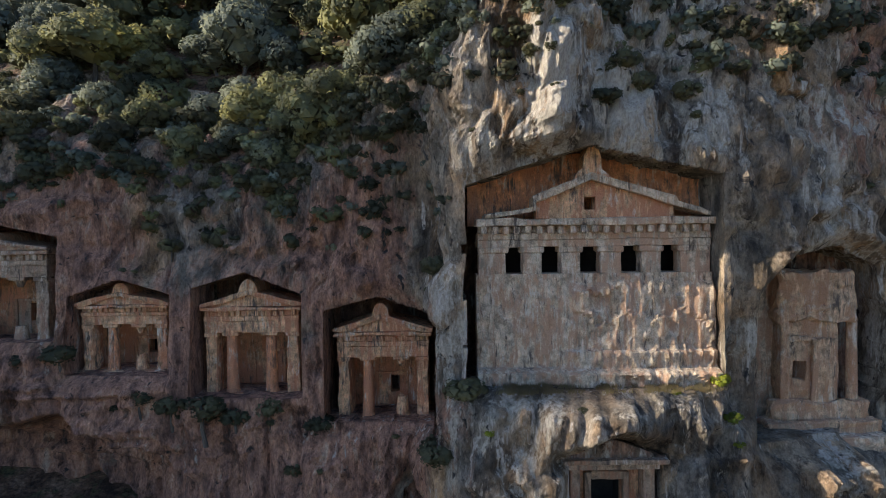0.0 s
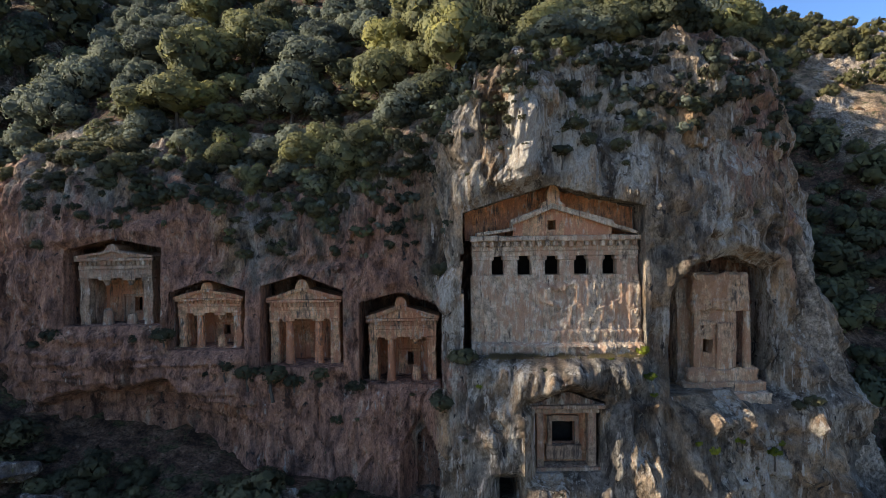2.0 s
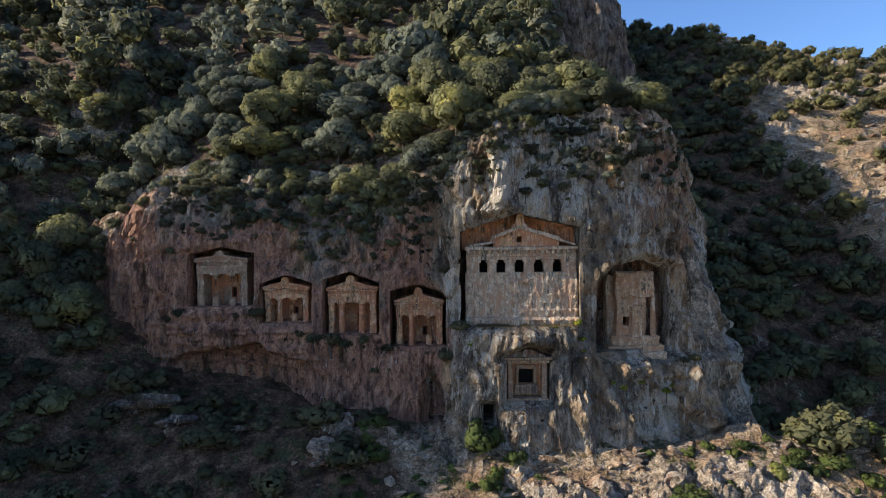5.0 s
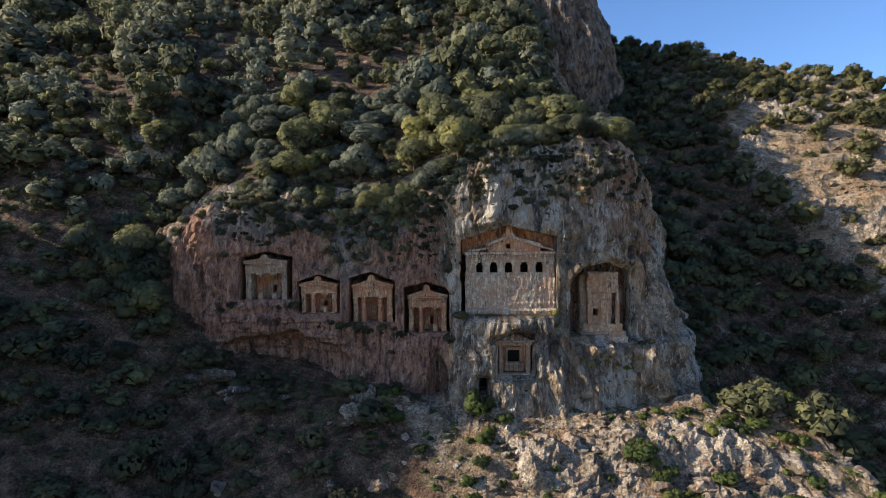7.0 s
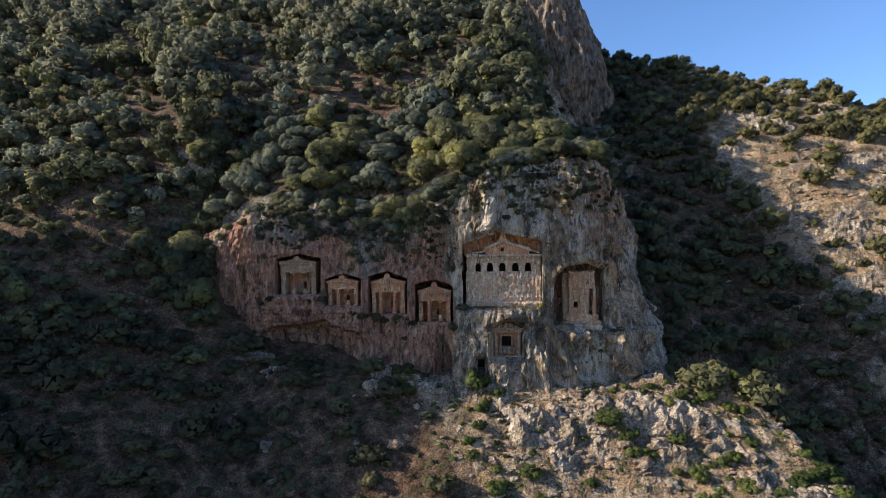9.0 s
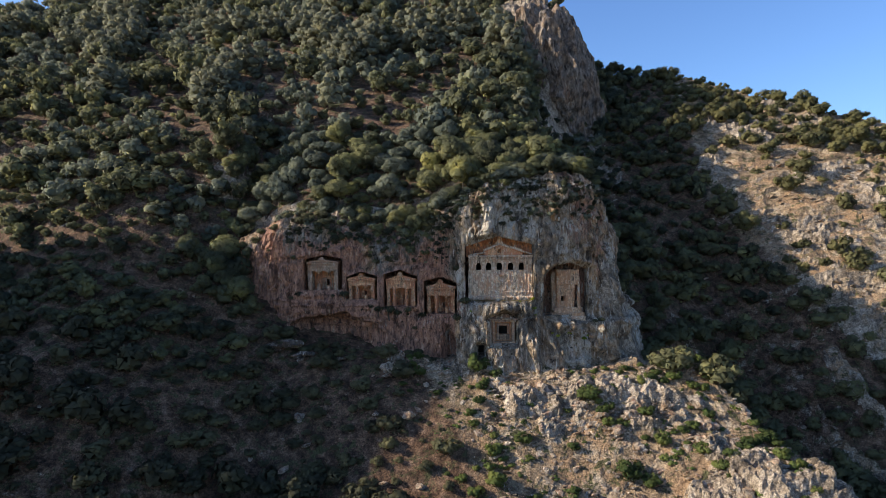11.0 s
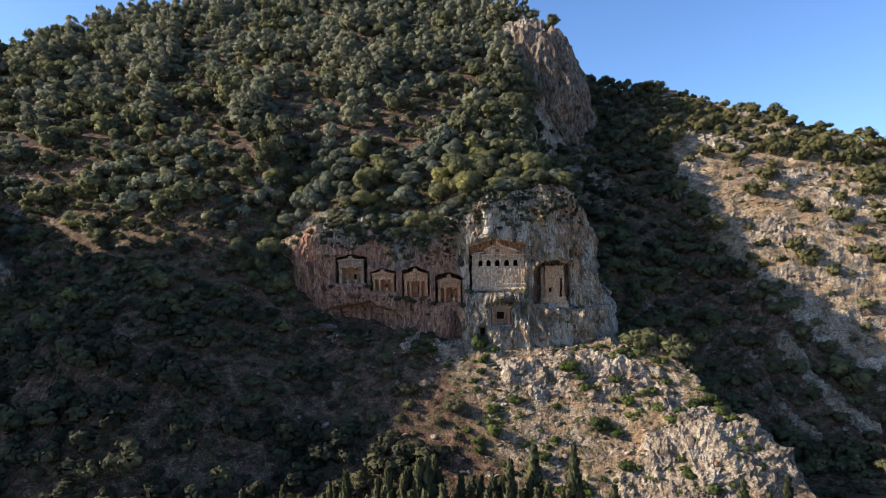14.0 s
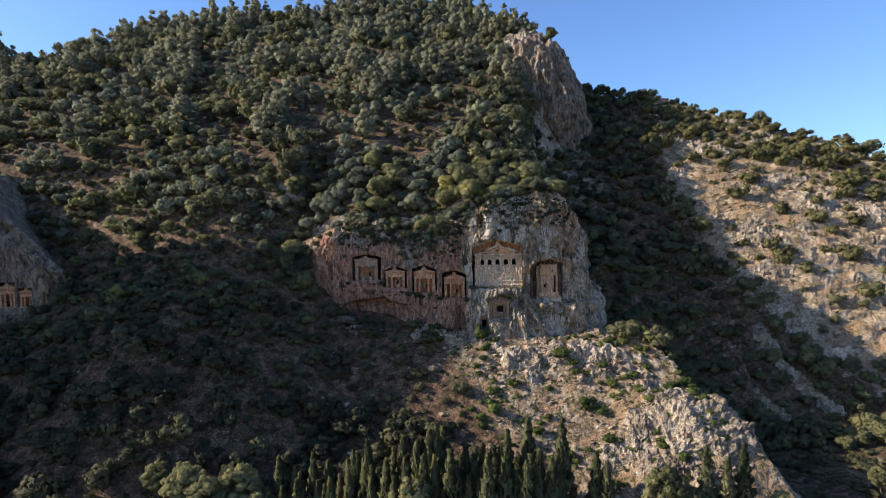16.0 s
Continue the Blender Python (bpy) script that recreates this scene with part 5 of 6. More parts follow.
def right_cover(x, y):
    base = step(-0.2, 0.5, fbm(x / 12, y / 12, 0, 3, 67))
    reach = ravine_edge(y)
    shade = step(reach + 4, reach - 4, x + 5 * fbm(x / 9, y / 9, 0, 3, 68))
    return (1 - scree(x, y)) * np.clip(0.045 + 0.10 * step(72, 60, y) + (0.45 + 0.55 * base) * step(34, 19, right_crest(x) - y) + 0.95 * shade, 0, 1) * step(30, 34, x - 0.12 * (y - 25) * step(60, 20, y) + 16 * step(48, 62, y) * step(112, 100, y)) * step(20, 30, y) * (1 - 0.6 * step(62, 68, x) * step(80, 72, y) * step(38, 46, y))


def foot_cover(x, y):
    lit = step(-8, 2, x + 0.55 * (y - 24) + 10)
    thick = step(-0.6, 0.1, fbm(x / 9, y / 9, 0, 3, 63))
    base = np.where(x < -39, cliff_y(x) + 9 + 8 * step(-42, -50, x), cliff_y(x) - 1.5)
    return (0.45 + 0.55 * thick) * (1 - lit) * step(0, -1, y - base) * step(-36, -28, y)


def spots(pts, rng, lo, hi, tall_lo, tall_hi):
    z = land(pts[:, 0], pts[:, 1]) - 0.3
    n = len(pts)
    size = lo + (hi - lo) * rng.uniform(0, 1, n) ** 2.0
    return np.stack([pts[:, 0], pts[:, 1], z, size, rng.uniform(tall_lo, tall_hi, n), rng.uniform(0, 6.28, n)], -1)


rng = np.random.default_rng(7)
hill_pts = scatter(rng, 40000, -215, 58, 33, 212, 3.5, cover)
row_pts = scatter(rng, 5000, -46, 26, 33, 58, 2.3, lambda x, y: cover(x, y) * step(24, 20, y - cliff_y(x)))
hill_pts = np.vstack([hill_pts[(hill_pts[:, 1] - cliff_y(hill_pts[:, 0]) > 22) | (hill_pts[:, 0] < -46) | (hill_pts[:, 0] > 26)], row_pts])
edge_d = hill_pts[:, 1] - np.where(hill_pts[:, 0] < 25, cliff_y(hill_pts[:, 0]), 36)
close = (edge_d < 22) & (hill_pts[:, 0] > -46) & (hill_pts[:, 0] < 27)
near_pts, far_pts = hill_pts[close], hill_pts[~close]
near_pts = near_pts[np.argsort(edge_d[close])]
for i, (x, y) in enumerate(near_pts[:270]):
    kind = "olive" if vnoise(x / 7, y / 7, 0, 77) > 0.1 + 0.4 * float(step(-4, 6, x)) else "oak"
    edge_size = 0.55 if edge_d[close].min() + 2 > y - float(cliff_y(x)) else 1.0
    plant(kind, x, y, float(land(x, y)) - 0.45, edge_size * (0.65 + 0.75 * rng.uniform(0, 1) ** 1.4), rng.uniform(0, 6.28), rng.uniform(0.8, 1.15))
far_pts = np.vstack([far_pts, near_pts[270:]])
tall = (vnoise(far_pts[:, 0] / 15, far_pts[:, 1] / 15, 0, 91) > np.interp(far_pts[:, 1] - 0.35 * far_pts[:, 0], [60, 120, 170, 230], [0.7, 0.5, 0.2, -0.1])) & (far_pts[:, 1] > 62)
olive = ~tall & (vnoise(far_pts[:, 0] / 9, far_pts[:, 1] / 9, 0, 45) > 0.05 + 0.4 * step(-15, 5, far_pts[:, 0]) * step(95, 70, far_pts[:, 1]))
wood("hill_wood", "dense evergreen scrub covering the hillside", LEAF, FAR_KINDS["oak"], spots(far_pts[~tall & ~olive], rng, 1.7, 4.6, 0.85, 1.25))
wood("olive_wood", "grey-green wild olives on the hillside", OLIVELEAF, FAR_KINDS["oak"], spots(far_pts[olive], rng, 1.6, 3.7, 0.85, 1.2))
wood("pine_wood", "dark green pines near the summit", PINELEAF, FAR_KINDS["pine"], spots(far_pts[tall], rng, 3.0, 5.2, 0.95, 1.4))
right_pts = scatter(rng, 15000, 14, 150, 12, 172, 2.8, right_cover)
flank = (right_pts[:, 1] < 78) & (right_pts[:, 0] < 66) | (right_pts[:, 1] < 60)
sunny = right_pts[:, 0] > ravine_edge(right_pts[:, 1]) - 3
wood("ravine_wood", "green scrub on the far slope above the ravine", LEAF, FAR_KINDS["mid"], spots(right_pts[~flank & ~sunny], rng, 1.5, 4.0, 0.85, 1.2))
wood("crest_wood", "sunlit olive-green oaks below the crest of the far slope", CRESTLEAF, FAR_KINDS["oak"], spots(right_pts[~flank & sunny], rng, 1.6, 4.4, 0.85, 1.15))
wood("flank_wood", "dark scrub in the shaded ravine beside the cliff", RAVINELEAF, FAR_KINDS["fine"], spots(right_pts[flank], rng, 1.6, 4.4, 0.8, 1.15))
foot_pts = scatter(rng, 15000, -125, 12, -38, 58, 2.0, foot_cover)
by_cliff = (foot_pts[:, 1] > 6) & (foot_pts[:, 0] > -46)
far_left = foot_pts[:, 0] < -36
beside = far_left & (foot_pts[:, 1] > 14)
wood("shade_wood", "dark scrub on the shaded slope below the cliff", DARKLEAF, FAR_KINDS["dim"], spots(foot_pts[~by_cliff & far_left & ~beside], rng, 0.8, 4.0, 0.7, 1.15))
wood("cliff_end_wood", "green trees beside the end of the cliff", LEAF, FAR_KINDS["oak"], spots(foot_pts[beside], rng, 1.2, 3.0, 0.8, 1.15))
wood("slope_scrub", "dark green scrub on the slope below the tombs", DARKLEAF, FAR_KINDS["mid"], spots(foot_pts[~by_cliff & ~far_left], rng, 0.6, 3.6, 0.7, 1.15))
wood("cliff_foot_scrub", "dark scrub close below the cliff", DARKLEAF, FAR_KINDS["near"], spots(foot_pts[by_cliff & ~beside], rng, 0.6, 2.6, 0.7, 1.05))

flank_y = rng.uniform(44, 122, 300)
flank_x = np.interp(flank_y, [20, 36, 46, 56, 66, 80, 100, 118, 135], [19, 21, 19, 15, 13, 15, 18, 23, 36]) + rng.uniform(-3, 4, 300)
wood("shoulder_wood", "dark trees on the steep flank of the hill", LEAF, FAR_KINDS["mid"], spots(np.column_stack([flank_x, flank_y]), rng, 1.2, 2.6, 0.85, 1.2))

under = scatter(rng, 6000, -46, 27, 32, 58, 1.5, lambda x, y: 0.9 * step(0, 0.6, y - cliff_y(x) - 7) * step(30, 24, y - cliff_y(x)))
wood("undergrowth", "low mixed scrub between the trees on the cliff top", LEAF, FAR_KINDS["low"], spots(under, rng, 0.8, 1.9, 0.6, 1.1))
# bushes rooted in the rock face
rows_n = FACE.shape[0]
inner = FACE[2:-2, 2:-2]
up = FACE[4:, 2:-2, 2] - FACE[:-4, 2:-2, 2]
back = FACE[4:, 2:-2, 1] - FACE[:-4, 2:-2, 1]
ledge = back / np.maximum(up, 0.05)
fx, fz = inner[..., 0], inner[..., 2]
inside = np.zeros(fx.shape, bool)
for poly, _y in NICHES:
    dist, _a, _b2 = outline_distance(fx, fz, poly)
    inside |= dist < 0.5
want = (0.12 + np.clip(ledge, 0, 0.8)) * (~inside) * (fx < 26) * (fz > -16)
want = want * (0.25 + 2.5 * step(1, 4, fz) * step(-4, -9, fx) * step(-36, -28, fx) + 0.8 * step(3, 8, fz))
want = (want / want.sum()).ravel()
for i in rng.choice(len(want), 300, replace=False, p=want):
    x, y, z = inner.reshape(-1, 3)[i]
    plant("bush", x, y + 0.05, z - 0.2, (0.28 + 0.9 * rng.uniform() ** 2.0) * (1.45 if x < -4 and z > 2 else 1.0), rng.uniform(0, 6.28), rng.uniform(0.75, 1.1), "bushes in the rock face")

# scrub that hangs over the brow and down the upper face
hang = (0.35 + 0.65 * step(-13, -9, fx)) * np.exp(-((fx + 15) / 11) ** 4) * step(0.2, 4.0, fz + 1.9 * fbm(fx / 3, fz / 3, 0, 3, 23)) + 0.35 * step(-4, 0, fx) * step(6.5, 9.5, fz + 1.5 * fbm(fx / 3, fz / 3, 0, 3, 23)) + 1.0 * np.exp(-((fx + 5) / 3.5) ** 2) * step(4.0, 6.0, fz)
hang = (hang * ~inside * (fx < 25)).ravel()
hung = inner.reshape(-1, 3)[rng.choice(len(hang), 640, replace=False, p=hang / hang.sum())]
hung_size = 0.35 + 0.75 * rng.uniform(0, 1, len(hung)) ** 1.5
for nm, lb, leaf, sel in (("brow_scrub", "dark green scrub hanging over the brow of the cliff", DARKLEAF, slice(0, 320)), ("brow_olive_scrub", "grey-green scrub hanging over the brow of the cliff", OLIVELEAF, slice(320, 460)), ("brow_oak_scrub", "green scrub on the brow of the cliff", LEAF, slice(460, 640))):
    hs = hung[sel]
    wood(nm, lb, leaf, FAR_KINDS["mid"] if nm == "brow_oak_scrub" else FAR_KINDS["low"], np.column_stack([hs[:, 0], hs[:, 1] + 0.1, hs[:, 2] - 0.35 * hung_size[sel], hung_size[sel], rng.uniform(0.8, 1.2, len(hs)), rng.uniform(0, 6.28, len(hs))]))


def ledge_y(x, z):
    d = (FACE[..., 0] - x) ** 2 + (FACE[..., 2] - z) ** 2
    return float(FACE.reshape(-1, 3)[int(d.argmin()), 1])


for x, z, s in ((12.05, -6.75, 1.2), (12.4, -8.2, 1.0), (12.5, -9.1, 0.6), (10.0, -6.9, 0.5), (1.9, -8.4, 0.7), (15.2, -12.2, 0.7), (16.2, -12.7, 1.0), (18.0, -12.3, 0.7), (18.4, -12.4, 0.6), (20.8, -13.5, 1.1), (21.5, -13.0, 0.8)):
    plant("spurge", x, ledge_y(x, z) - 0.05, z - 0.1, s, x * 1.7, 1.0, "spurge bushes on the ledges")
for x, z, s in ((-12.3, -9.1, 1.3), (-10.9, -9.5, 1.0), (-9.2, -9.2, 1.2), (-14.2, -8.9, 1.1), (-15.6, -8.2, 0.8), (-20.4, -6.4, 1.2), (-6.6, -9.9, 1.0), (-0.3, -9.9, 1.2), (0.9, -7.0, 1.1), (-28.3, -6.2, 1.0), (-22.3, -6.3, 0.7)):
    plant("bush", x, ledge_y(x, z) + 0.1, z - 0.3, 1.3 * s, x * 1.9, 0.9, "bushes below the tombs")
for kind, x, z, s in (("oak", -7.3, 4.6, 0.95), ("oak", -5.6, 6.4, 0.85), ("olive", -3.4, 8.4, 0.85), ("oak", -9.4, 6.6, 0.9), ("olive", -9.6, 4.0, 0.5), ("oak", -4.6, 8.4, 0.5), ("olive", -12.0, 5.0, 0.55), ("oak", -14.5, 4.6, 0.6), ("olive", -2.4, 9.6, 0.5), ("oak", -17.5, 6.4, 0.6), ("oak", -10.6, 6.4, 0.7), ("olive", -20.5, 7.6, 0.6)):
    plant(kind, x, ledge_y(x, z) + 0.4, z - 0.5, s, x * 2.3, 1.0, "trees rooted on the brow of the cliff")
tail = FACE[rows_n - 11:, 40:, :].reshape(-1, 3)
tail = tail[(tail[:, 0] < 24)]
corner = tail[tail[:, 0] > 17]
for i in rng.choice(len(corner), 16, replace=False):
    x, y, z = corner[i]
    plant("oak" if i % 3 else "olive", x, y, z - 0.4, rng.uniform(0.7, 1.15), x * 2.9, rng.uniform(0.8, 1.0), "trees rooted on the brow of the cliff")
low_scrub = tail[rng.choice(len(tail), 420, replace=False)]
low_scrub = low_scrub[(low_scrub[:, 0] < -1) | (fbm(low_scrub[:, 0] / 3, low_scrub[:, 1] / 3, 0, 2, 87) > 0.1)]
for nm, lb, leaf, sel in (("ledge_scrub", "low dark scrub along the brow of the cliff", DARKLEAF, slice(0, None, 2)), ("ledge_olive_scrub", "low grey-green scrub along the brow of the cliff", OLIVELEAF, slice(1, None, 2))):
    hs = low_scrub[sel]
    wood(nm, lb, leaf, FAR_KINDS["mid"], np.column_stack([hs[:, :2], hs[:, 2] - 0.3, rng.uniform(0.4, 1.1, len(hs)), rng.uniform(0.8, 1.2, len(hs)), rng.uniform(0, 6.28, len(hs))]))
for i in rng.choice(len(tail), 100, replace=False):
    x, y, z = tail[i]
    if x < -12 and y < float(cliff_y(x)) + 6.5:
        continue
    plant("olive" if rng.uniform() < 0.45 else "oak", x, y, z - 0.5, rng.uniform(0.45, 0.95), x * 3.1, rng.uniform(0.75, 1.0), "trees rooted on the brow of the cliff")
for x, y, s in ((30, 22, 1.0), (27, 24, 0.8), (36.5, 21, 0.8), (28, 16, 1.3), (19.5, 18, 1.8), (23, 8, 1.9), (34, 14, 1.0), (25.5, 7, 1.4), (9, 12, 1.2), (5, 6, 1.5), (13, 3, 1.3)):
    plant("slope", x, y, float(land(x, y)) - 0.1, s, x * 1.3, 1.0, "tall bushes on the rocky spur")
plant("slope", 2.7, 23.2, float(land(2.7, 23.2)) - 0.1, 1.9, 0.4, 1.15, "bushes at the foot of the cliff")

for x, y in ((-45.5, 33.0), (-43.5, 31.5), (-41.5, 30.8), (-40.0, 32.5), (-38.5, 29.8), (-36.8, 30.4), (-47.0, 30.0), (-44.5, 28.5), (-49.0, 33.0), (-42.5, 34.5)):
    plant("oak", x, y, float(land(x, y)) - 0.2, 0.9 + 0.35 * math.sin(x * 5), x, 1.1, "oaks at the end of the cliff")
for x, z in ((-39.5, -2.0), (-38.5, 1.0), (-40.5, 0.5), (-37.0, 3.4), (-39.8, 2.6), (-36.2, 5.2), (-40.8, -4.5), (-38.8, -5.5)):
    plant("oak", x, ledge_y(x, z) - 0.1, z - 0.8, 0.5 + 0.12 * math.sin(z * 7), x * 3.3, 0.9, "oaks at the end of the cliff")
for k in range(26):
    x = -31 + 1.05 * k + rng.uniform(-0.5, 0.5)
    y = float(cliff_y(x)) - rng.uniform(1.5, 6.0)
    plant("bush", x, y, float(land(x, y)) - 0.15, rng.uniform(0.8, 1.7), rng.uniform(0, 6.28), rng.uniform(0.7, 1.0), "bushes at the foot of the cliff")

# ---- spur: bushes, tufts and rocks ----
spur_pts = scatter(rng, 4000, -10, 46, -12, 25, 1.35, lambda x, y: bareness(x, y) * 0.9 * step(27, 24, y) * step(-0.4, 0.3, fbm(x / 6, y / 6, 0, 2, 29)))
for x, y in spur_pts[:290]:
    plant("slope", x, y, float(land(x, y)) - 0.1, 0.35 + 0.95 * rng.uniform() ** 2.2, rng.uniform(0, 6.28), rng.uniform(0.7, 1.1), "bushes on the rocky spur")


def rock_mesh(seed, sub=2):
    bm = bmesh.new()
    bmesh.ops.create_icosphere(bm, subdivisions=sub, radius=1.0)
    o = Vector((seed * 7.3, seed * 3.1, 0))
    for q in bm.verts:
        n1 = noise.noise(q.co * 0.9 + o)
        c = noise.cell(q.co * 1.6 + o)
        q.co *= 0.8 + 0.45 * n1 + 0.25 * c
        q.co.z *= 0.7
    return bm


def rock_arrays(seed):
    bm = rock_mesh(seed, 1)
    for q in bm.verts:
        q.co.x *= 1.35
        q.co.z = q.co.z * 0.8 + 0.35 * q.co.x
    bm.verts.ensure_lookup_table()
    v = np.array([q.co[:] for q in bm.verts])
    f = np.array([[q.index for q in face.verts] for face in bm.faces])
    bm.free()
    return v, f


BOULDER = cliff_material("boulder_limestone", (0.47, 0.375, 0.28), 0.2)
SLOPEROCK = cliff_material("slope_limestone", (0.33, 0.245, 0.16), 0.3)
boulders = []
for k in range(5):
    me = bpy.data.meshes.new("boulder")
    bm = rock_mesh(k + 1, 3)
    bm.to_mesh(me)
    bm.free()
    me.materials.append(BOULDER)
    boulders.append(me)
bpts = scatter(rng, 2600, -30, 52, -18, 25, 1.8, lambda x, y: 0.015 + 0.75 * bareness(x, y) * step(0.0, 0.5, fbm(x / 9, y / 9, 0, 3, 19)))
for i, (x, y) in enumerate(bpts[:190]):
    ob = new("boulder", boulders[i % 5])
    r = 0.35 + 1.4 * rng.uniform() ** 2.2
    ob.location, ob.scale, ob.rotation_euler = (x, y, float(land(x, y)) + 0.1 * r), (r * 1.2, r, r), (rng.uniform(-0.4, 0.4), rng.uniform(-0.4, 0.4), rng.uniform(0, 6.28))
    tagged(ob, "grey limestone boulder lying on the dry slope", "boulder", "boulders on the slope")
slab = boulders[2].copy()
slab.materials[0] = CRAGROCK
for x, y, r in ((-30.2, 26.6, 2.7), (-26.4, 25.6, 1.5), (-20.0, 24.4, 0.8), (-11.5, 21.0, 0.8)):
    ob = new("boulder", slab)
    ob.location, ob.scale = (x, y, float(land(x, y)) + 0.5), (r * 1.35, r * 0.9, r * 0.6)
    tagged(ob, "large pale slab of fallen rock below the cliff", "boulder", "boulders on the slope")


def loose_rocks(pts, lo, hi, mat):
    kinds = [rock_arrays(k + 11) for k in range(6)]
    vs, fs, at = [], [], 0
    z = land(pts[:, 0], pts[:, 1])
    for i, (x, y) in enumerate(pts):
        v, f = kinds[i % 6]
        r = lo + (hi - lo) * rng.uniform() ** 2.5
        a = rng.uniform(0, 6.28)
        c, sn = math.cos(a), math.sin(a)
        vs.append(np.stack([(v[:, 0] * c - v[:, 1] * sn) * r * 1.2 + x, (v[:, 0] * sn + v[:, 1] * c) * r + y, v[:, 2] * r + z[i] + 0.2], -1))
        fs.append(f + at)
        at += len(v)
    ob = mesh_object("loose_rocks", np.vstack(vs), np.vstack(fs), mat)
    return tagged(ob, "loose grey limestone rocks strewn over the slopes", "rocks", kind="stuff")


rpts = scatter(rng, 9000, -60, 130, -20, 140, 0.9, lambda x, y: (0.06 + 0.9 * bareness(x, y) * step(-0.3, 0.5, fbm(x / 9, y / 9, 0, 3, 19))) * step(0, -0.5, np.where((x < 27) & (y < 45), y - cliff_y(x), -1)))
loose_rocks(rpts, 0.12, 0.85, BOULDER)
hpts = scatter(rng, 11000, 64, 125, 34, 118, 0.7, lambda x, y: bareness(x, y) * step(-0.25, 0.35, fbm(x / 8, y / 8, 0, 3, 83)))
loose_rocks(hpts, 0.2, 1.1, SLOPEROCK)


def tufts(name, label, pts, mat, size, blades):
    """Grass: bent blades in clumps."""
    n = len(pts) * blades
    base = np.repeat(np.column_stack([pts]), blades, 0) + rng.normal(scale=0.5 * size, size=(n, 3)) * np.array([1, 1, 0])
    a = rng.uniform(0, 6.28, n)
    w = 0.10 * size * np.stack([np.cos(a), np.sin(a), 0 * a], -1)
    lean = rng.normal(scale=0.35 * size, size=(n, 3)) * np.array([1, 1, 0])
    h = np.array([0, 0, 1.0]) * (size * rng.uniform(0.5, 1.2, n))[:, None]
    quads = np.stack([base - w, base + w, base + h + lean + w * 0.3, base + h + lean - w * 0.3], 1)
    ob = new(name, quads_mesh(name, quads, mat))
    return tagged(ob, label, "grass", kind="stuff")


clump = rng.choice([2.9, 3.3, 3.6, 4.4, 5.4, 7.2, 9.0, 9.8, 11.2], 280)
gx = clump + rng.normal(scale=0.3, size=280)
gy = rng.uniform(24.7, 26.4, 280)
tufts("ledge_grass", "dry yellow grass on the ledge before the large tomb", np.stack([gx, gy, -6.72 + 0 * gx], -1), GRASSLEAF, 0.17, 12)
gp = scatter(rng, 4000, -20, 50, -18, 26, 0.6, lambda x, y: 0.6 * bareness(x, y) * step(-0.2, 0.4, fbm(x / 5, y / 5, 0, 3, 37)) * step(0, -1, y - cliff_y(x)))
tufts("slope_grass", "dry grass and low weeds on the spur", np.column_stack([gp, land(gp[:, 0], gp[:, 1]) - 0.05]), GRASSLEAF, 0.5, 9)


# ---- trees by the water, below the slopes ----
def cypress_quads(seed, leaves):
    r = np.random.default_rng(seed)
    h = r.uniform(0.02, 1, leaves)
    rad = 0.20 * (1 - h) ** 0.95 * (0.75 + 0.25 * np.sin(h * 40 + seed)) + 0.008
    a = r.uniform(0, 6.28, leaves)
    p = np.stack([rad * np.cos(a), rad * np.sin(a), h], -1)
    t = np.stack([0.3 * np.cos(a), 0.3 * np.sin(a), np.ones(leaves)], -1) + r.normal(scale=0.35, size=(leaves, 3))
    t /= np.linalg.norm(t, axis=1)[:, None]
    b = np.cross(t, r.normal(size=(leaves, 3)))
    b /= np.linalg.norm(b, axis=1)[:, None]
    s = 0.034 * r.uniform(0.6, 1.4, leaves)[:, None]
    out = unit(np.stack([np.cos(a), np.sin(a), 0.35 + 0 * a], -1) + r.normal(scale=0.25, size=(leaves, 3)))
    return np.stack([p - t * s, p + b * s * 0.5, p + t * s * 1.3, p - b * s * 0.5], 1), np.repeat(out[:, None], 4, 1)


cypress = []
for k in range(3):
    blades, soft = cypress_quads(60 + k, 1300)
    cypress.append((quads_mesh("crown", blades * 12, CYPRESSLEAF, soft), trunk_mesh(70 + k, 6, 0.16, 0.5, 2)))
big = [(quads_mesh("crown", *(lambda q: (q[0], VALLEYLEAF, q[1]))(crown(80 + k, 3.2, 8.5, 80, 3600, 0.15, 0.04, (0.13, 0.26)))), trunk_mesh(85 + k, 8, 0.25, 2.6)) for k in range(3)]


def valley_tree(kind, name, label, x, y, s, turn, tall):
    crown, trunk = kind
    ob = new(name)
    ob.location, ob.rotation_euler, ob.scale = (x, y, float(land(x, y)) - 0.1), (0, 0, turn), (s, s, s * tall)
    for nm, me in (("crown", crown), ("trunk", trunk)):
        c = new(nm, me)
        c.parent = ob
    return tagged(ob, label, "tree", "trees along the valley floor")


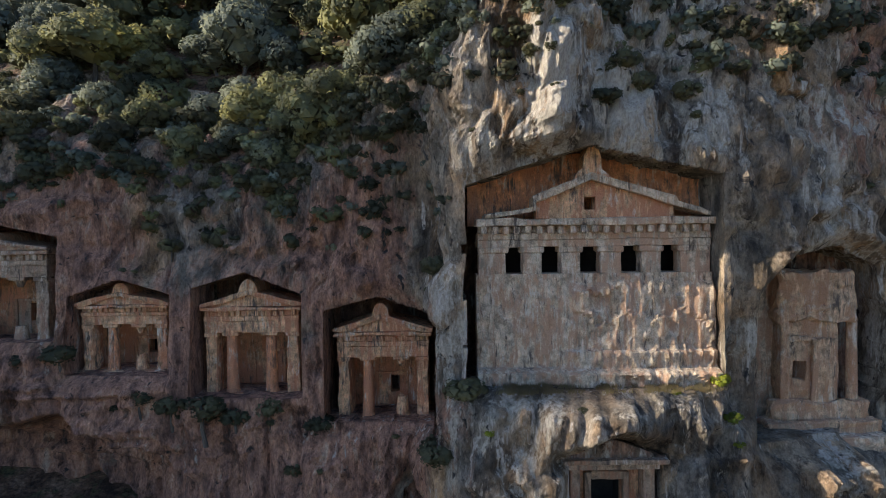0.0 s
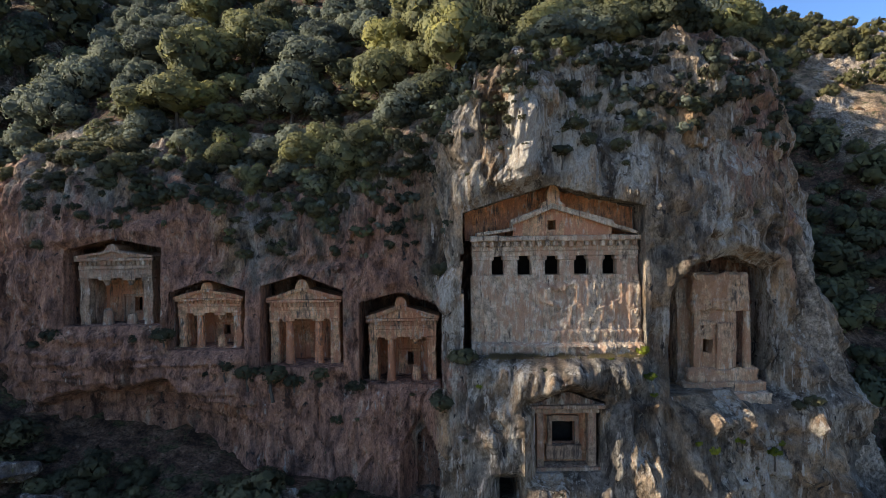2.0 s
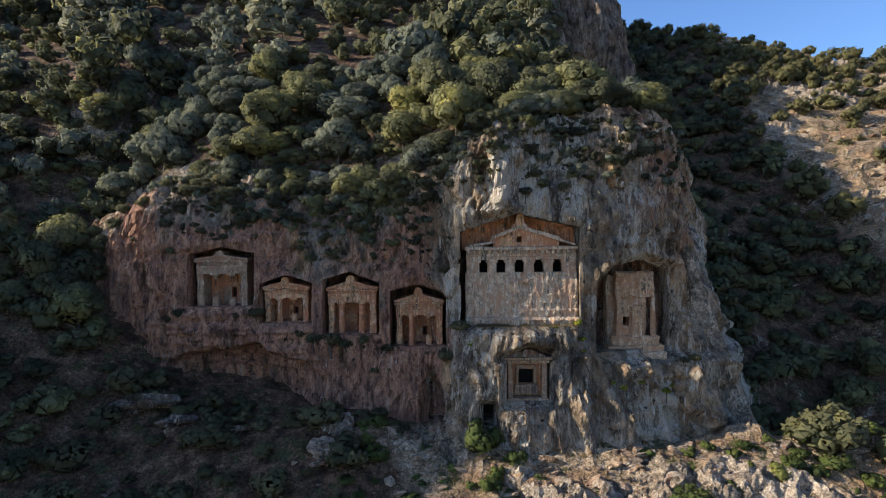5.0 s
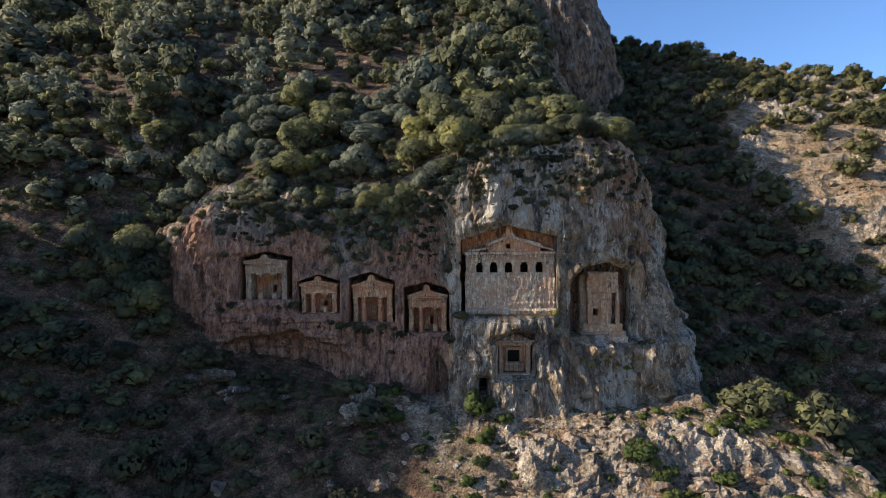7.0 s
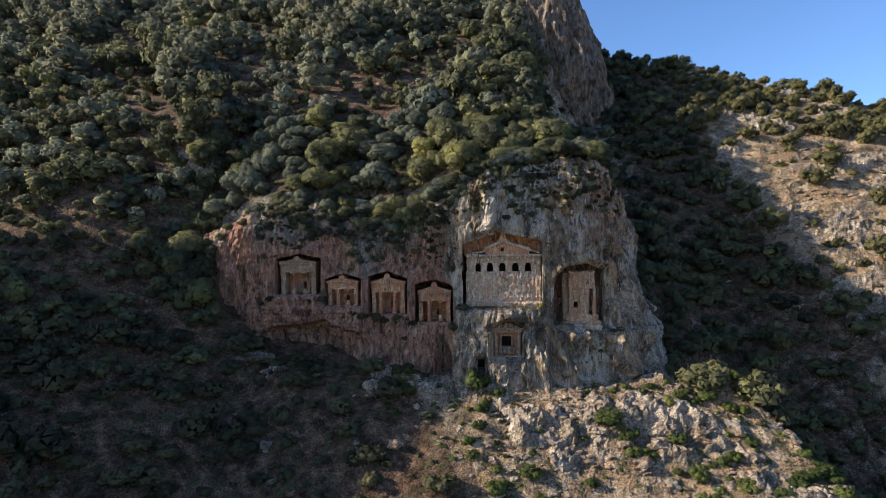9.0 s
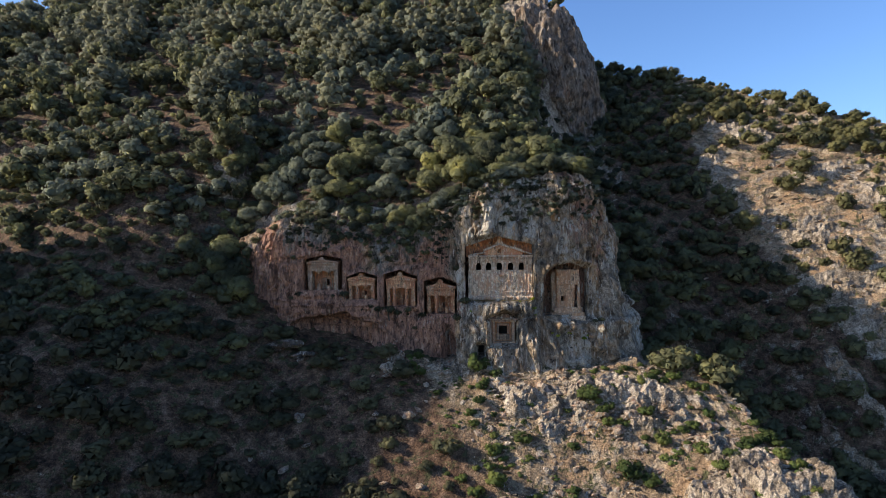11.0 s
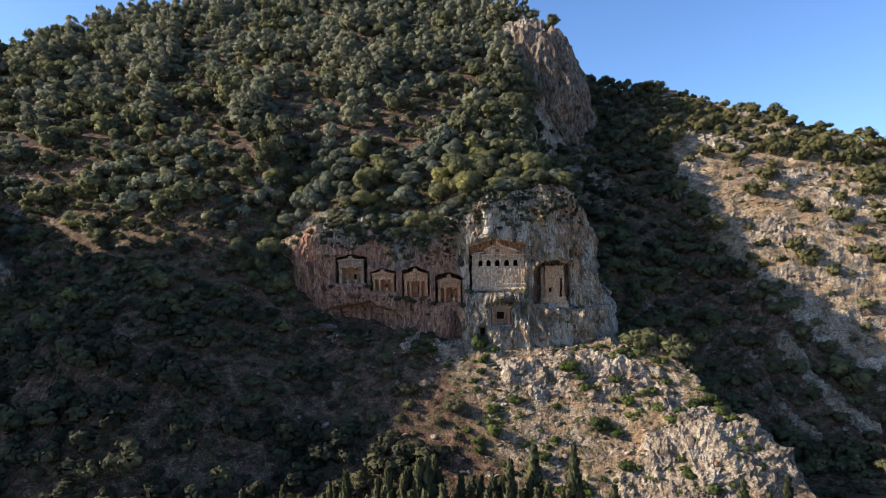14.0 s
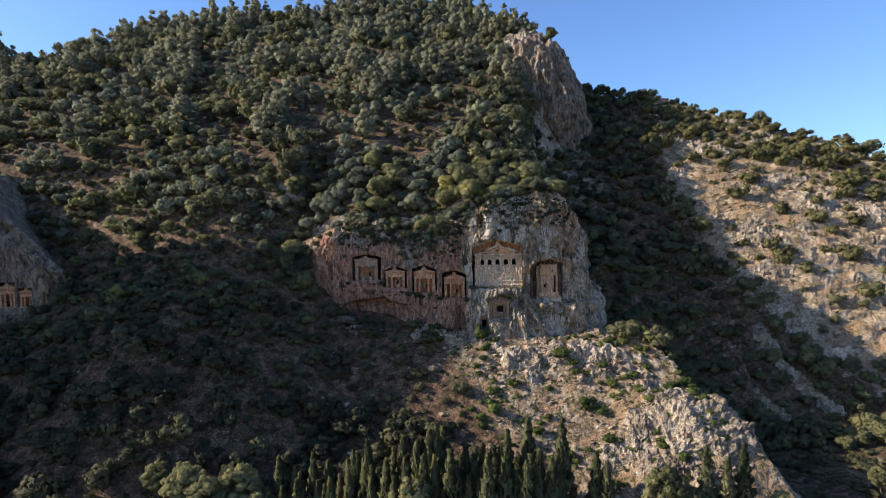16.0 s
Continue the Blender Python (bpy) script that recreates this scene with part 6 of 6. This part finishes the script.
for k in range(64):
    x = -31 + 47 * (k + rng.uniform(-0.5, 0.5)) / 64
    valley_tree(cypress[k % 3], "cypress", "slender dark green cypress at the foot of the slope", x, -14 + rng.uniform(-4, 4), rng.uniform(0.66, 0.95) * (1 + 0.3 * float(step(-26, -6, x))), rng.uniform(0, 6.28), rng.uniform(0.9, 1.15))
for x, y, s in ((9.8, -9, 1.3), (20.5, -12, 1.0), (22, -13, 0.9), (38, -12, 0.95), (41, -13, 0.9), (44, -12, 1.0)):
    valley_tree(cypress[int(x) % 3], "cypress", "slender dark green cypress at the foot of the slope", x, y, s, x, 1.0)
for x, y, s, t in ((-51, -15, 0.8, 0.95), (-46, -16, 1.15, 1.0), (-42, -17, 1.2, 1.0), (-37.5, -15, 1.2, 1.05), (-34, -16, 1.0, 1.0), (-9.5, -18, 1.3, 1.05), (31, -14, 1.2, 1.1), (34, -15, 1.0, 1.0), (-62, -24, 0.8, 0.9), (-57, -22, 0.7, 1.0), (-72, -24, 0.9, 1.0), (50, -12, 0.6, 1.0), (74, 1, 0.65, 1.0)):
    valley_tree(big[int(abs(x)) % 3], "broadleaf_tree", "rounded pale green broadleaf tree on the valley floor", x, y, s, x, t)
for k in range(15):
    y = 27 - 30 * k / 15 + rng.uniform(-1.5, 1.5)
    x = float(np.interp(y, [-5, 5, 17, 25], [53, 47, 41, 37.5])) + rng.uniform(-5.5, 2.0)
    plant("slope", x, y, float(land(x, y)) - 0.15, rng.uniform(0.5, 1.1), rng.uniform(0, 6.28), rng.uniform(0.9, 1.3), "bushes on the rocky spur")
floor_pts = scatter(rng, 3000, 50, 112, -12, 30, 1.5, lambda x, y: 0.9 * step(0.3, 0.1, bareness(x, y)) * step(3, 7, x - np.interp(y, [-20, -5, 5, 17, 25], [58, 52.5, 48.5, 43, 39.5])))
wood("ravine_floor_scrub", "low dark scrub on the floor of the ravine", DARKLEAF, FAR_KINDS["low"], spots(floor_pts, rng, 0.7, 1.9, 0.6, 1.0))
wp = scatter(rng, 3500, -18, 48, -18, 26, 0.8, lambda x, y: 0.8 * bareness(x, y) * step(-0.1, 0.35, fbm(x / 6, y / 6, 0, 3, 41)) * step(0, -1, y - cliff_y(x)))
wood("slope_weeds", "low green weeds between the rocks of the spur", WEEDLEAF, FAR_KINDS["low"], spots(wp, rng, 0.3, 1.15, 0.5, 1.0))
sp = scatter(rng, 12000, -8, 48, -14, 25, 0.42, lambda x, y: (0.22 + 0.78 * step(-0.2, 0.4, fbm(x / 9, y / 9, 0, 3, 19))) * bareness(x, y) * step(0, -1, y - cliff_y(x)))
loose_rocks(sp, 0.10, 0.75, BOULDER)
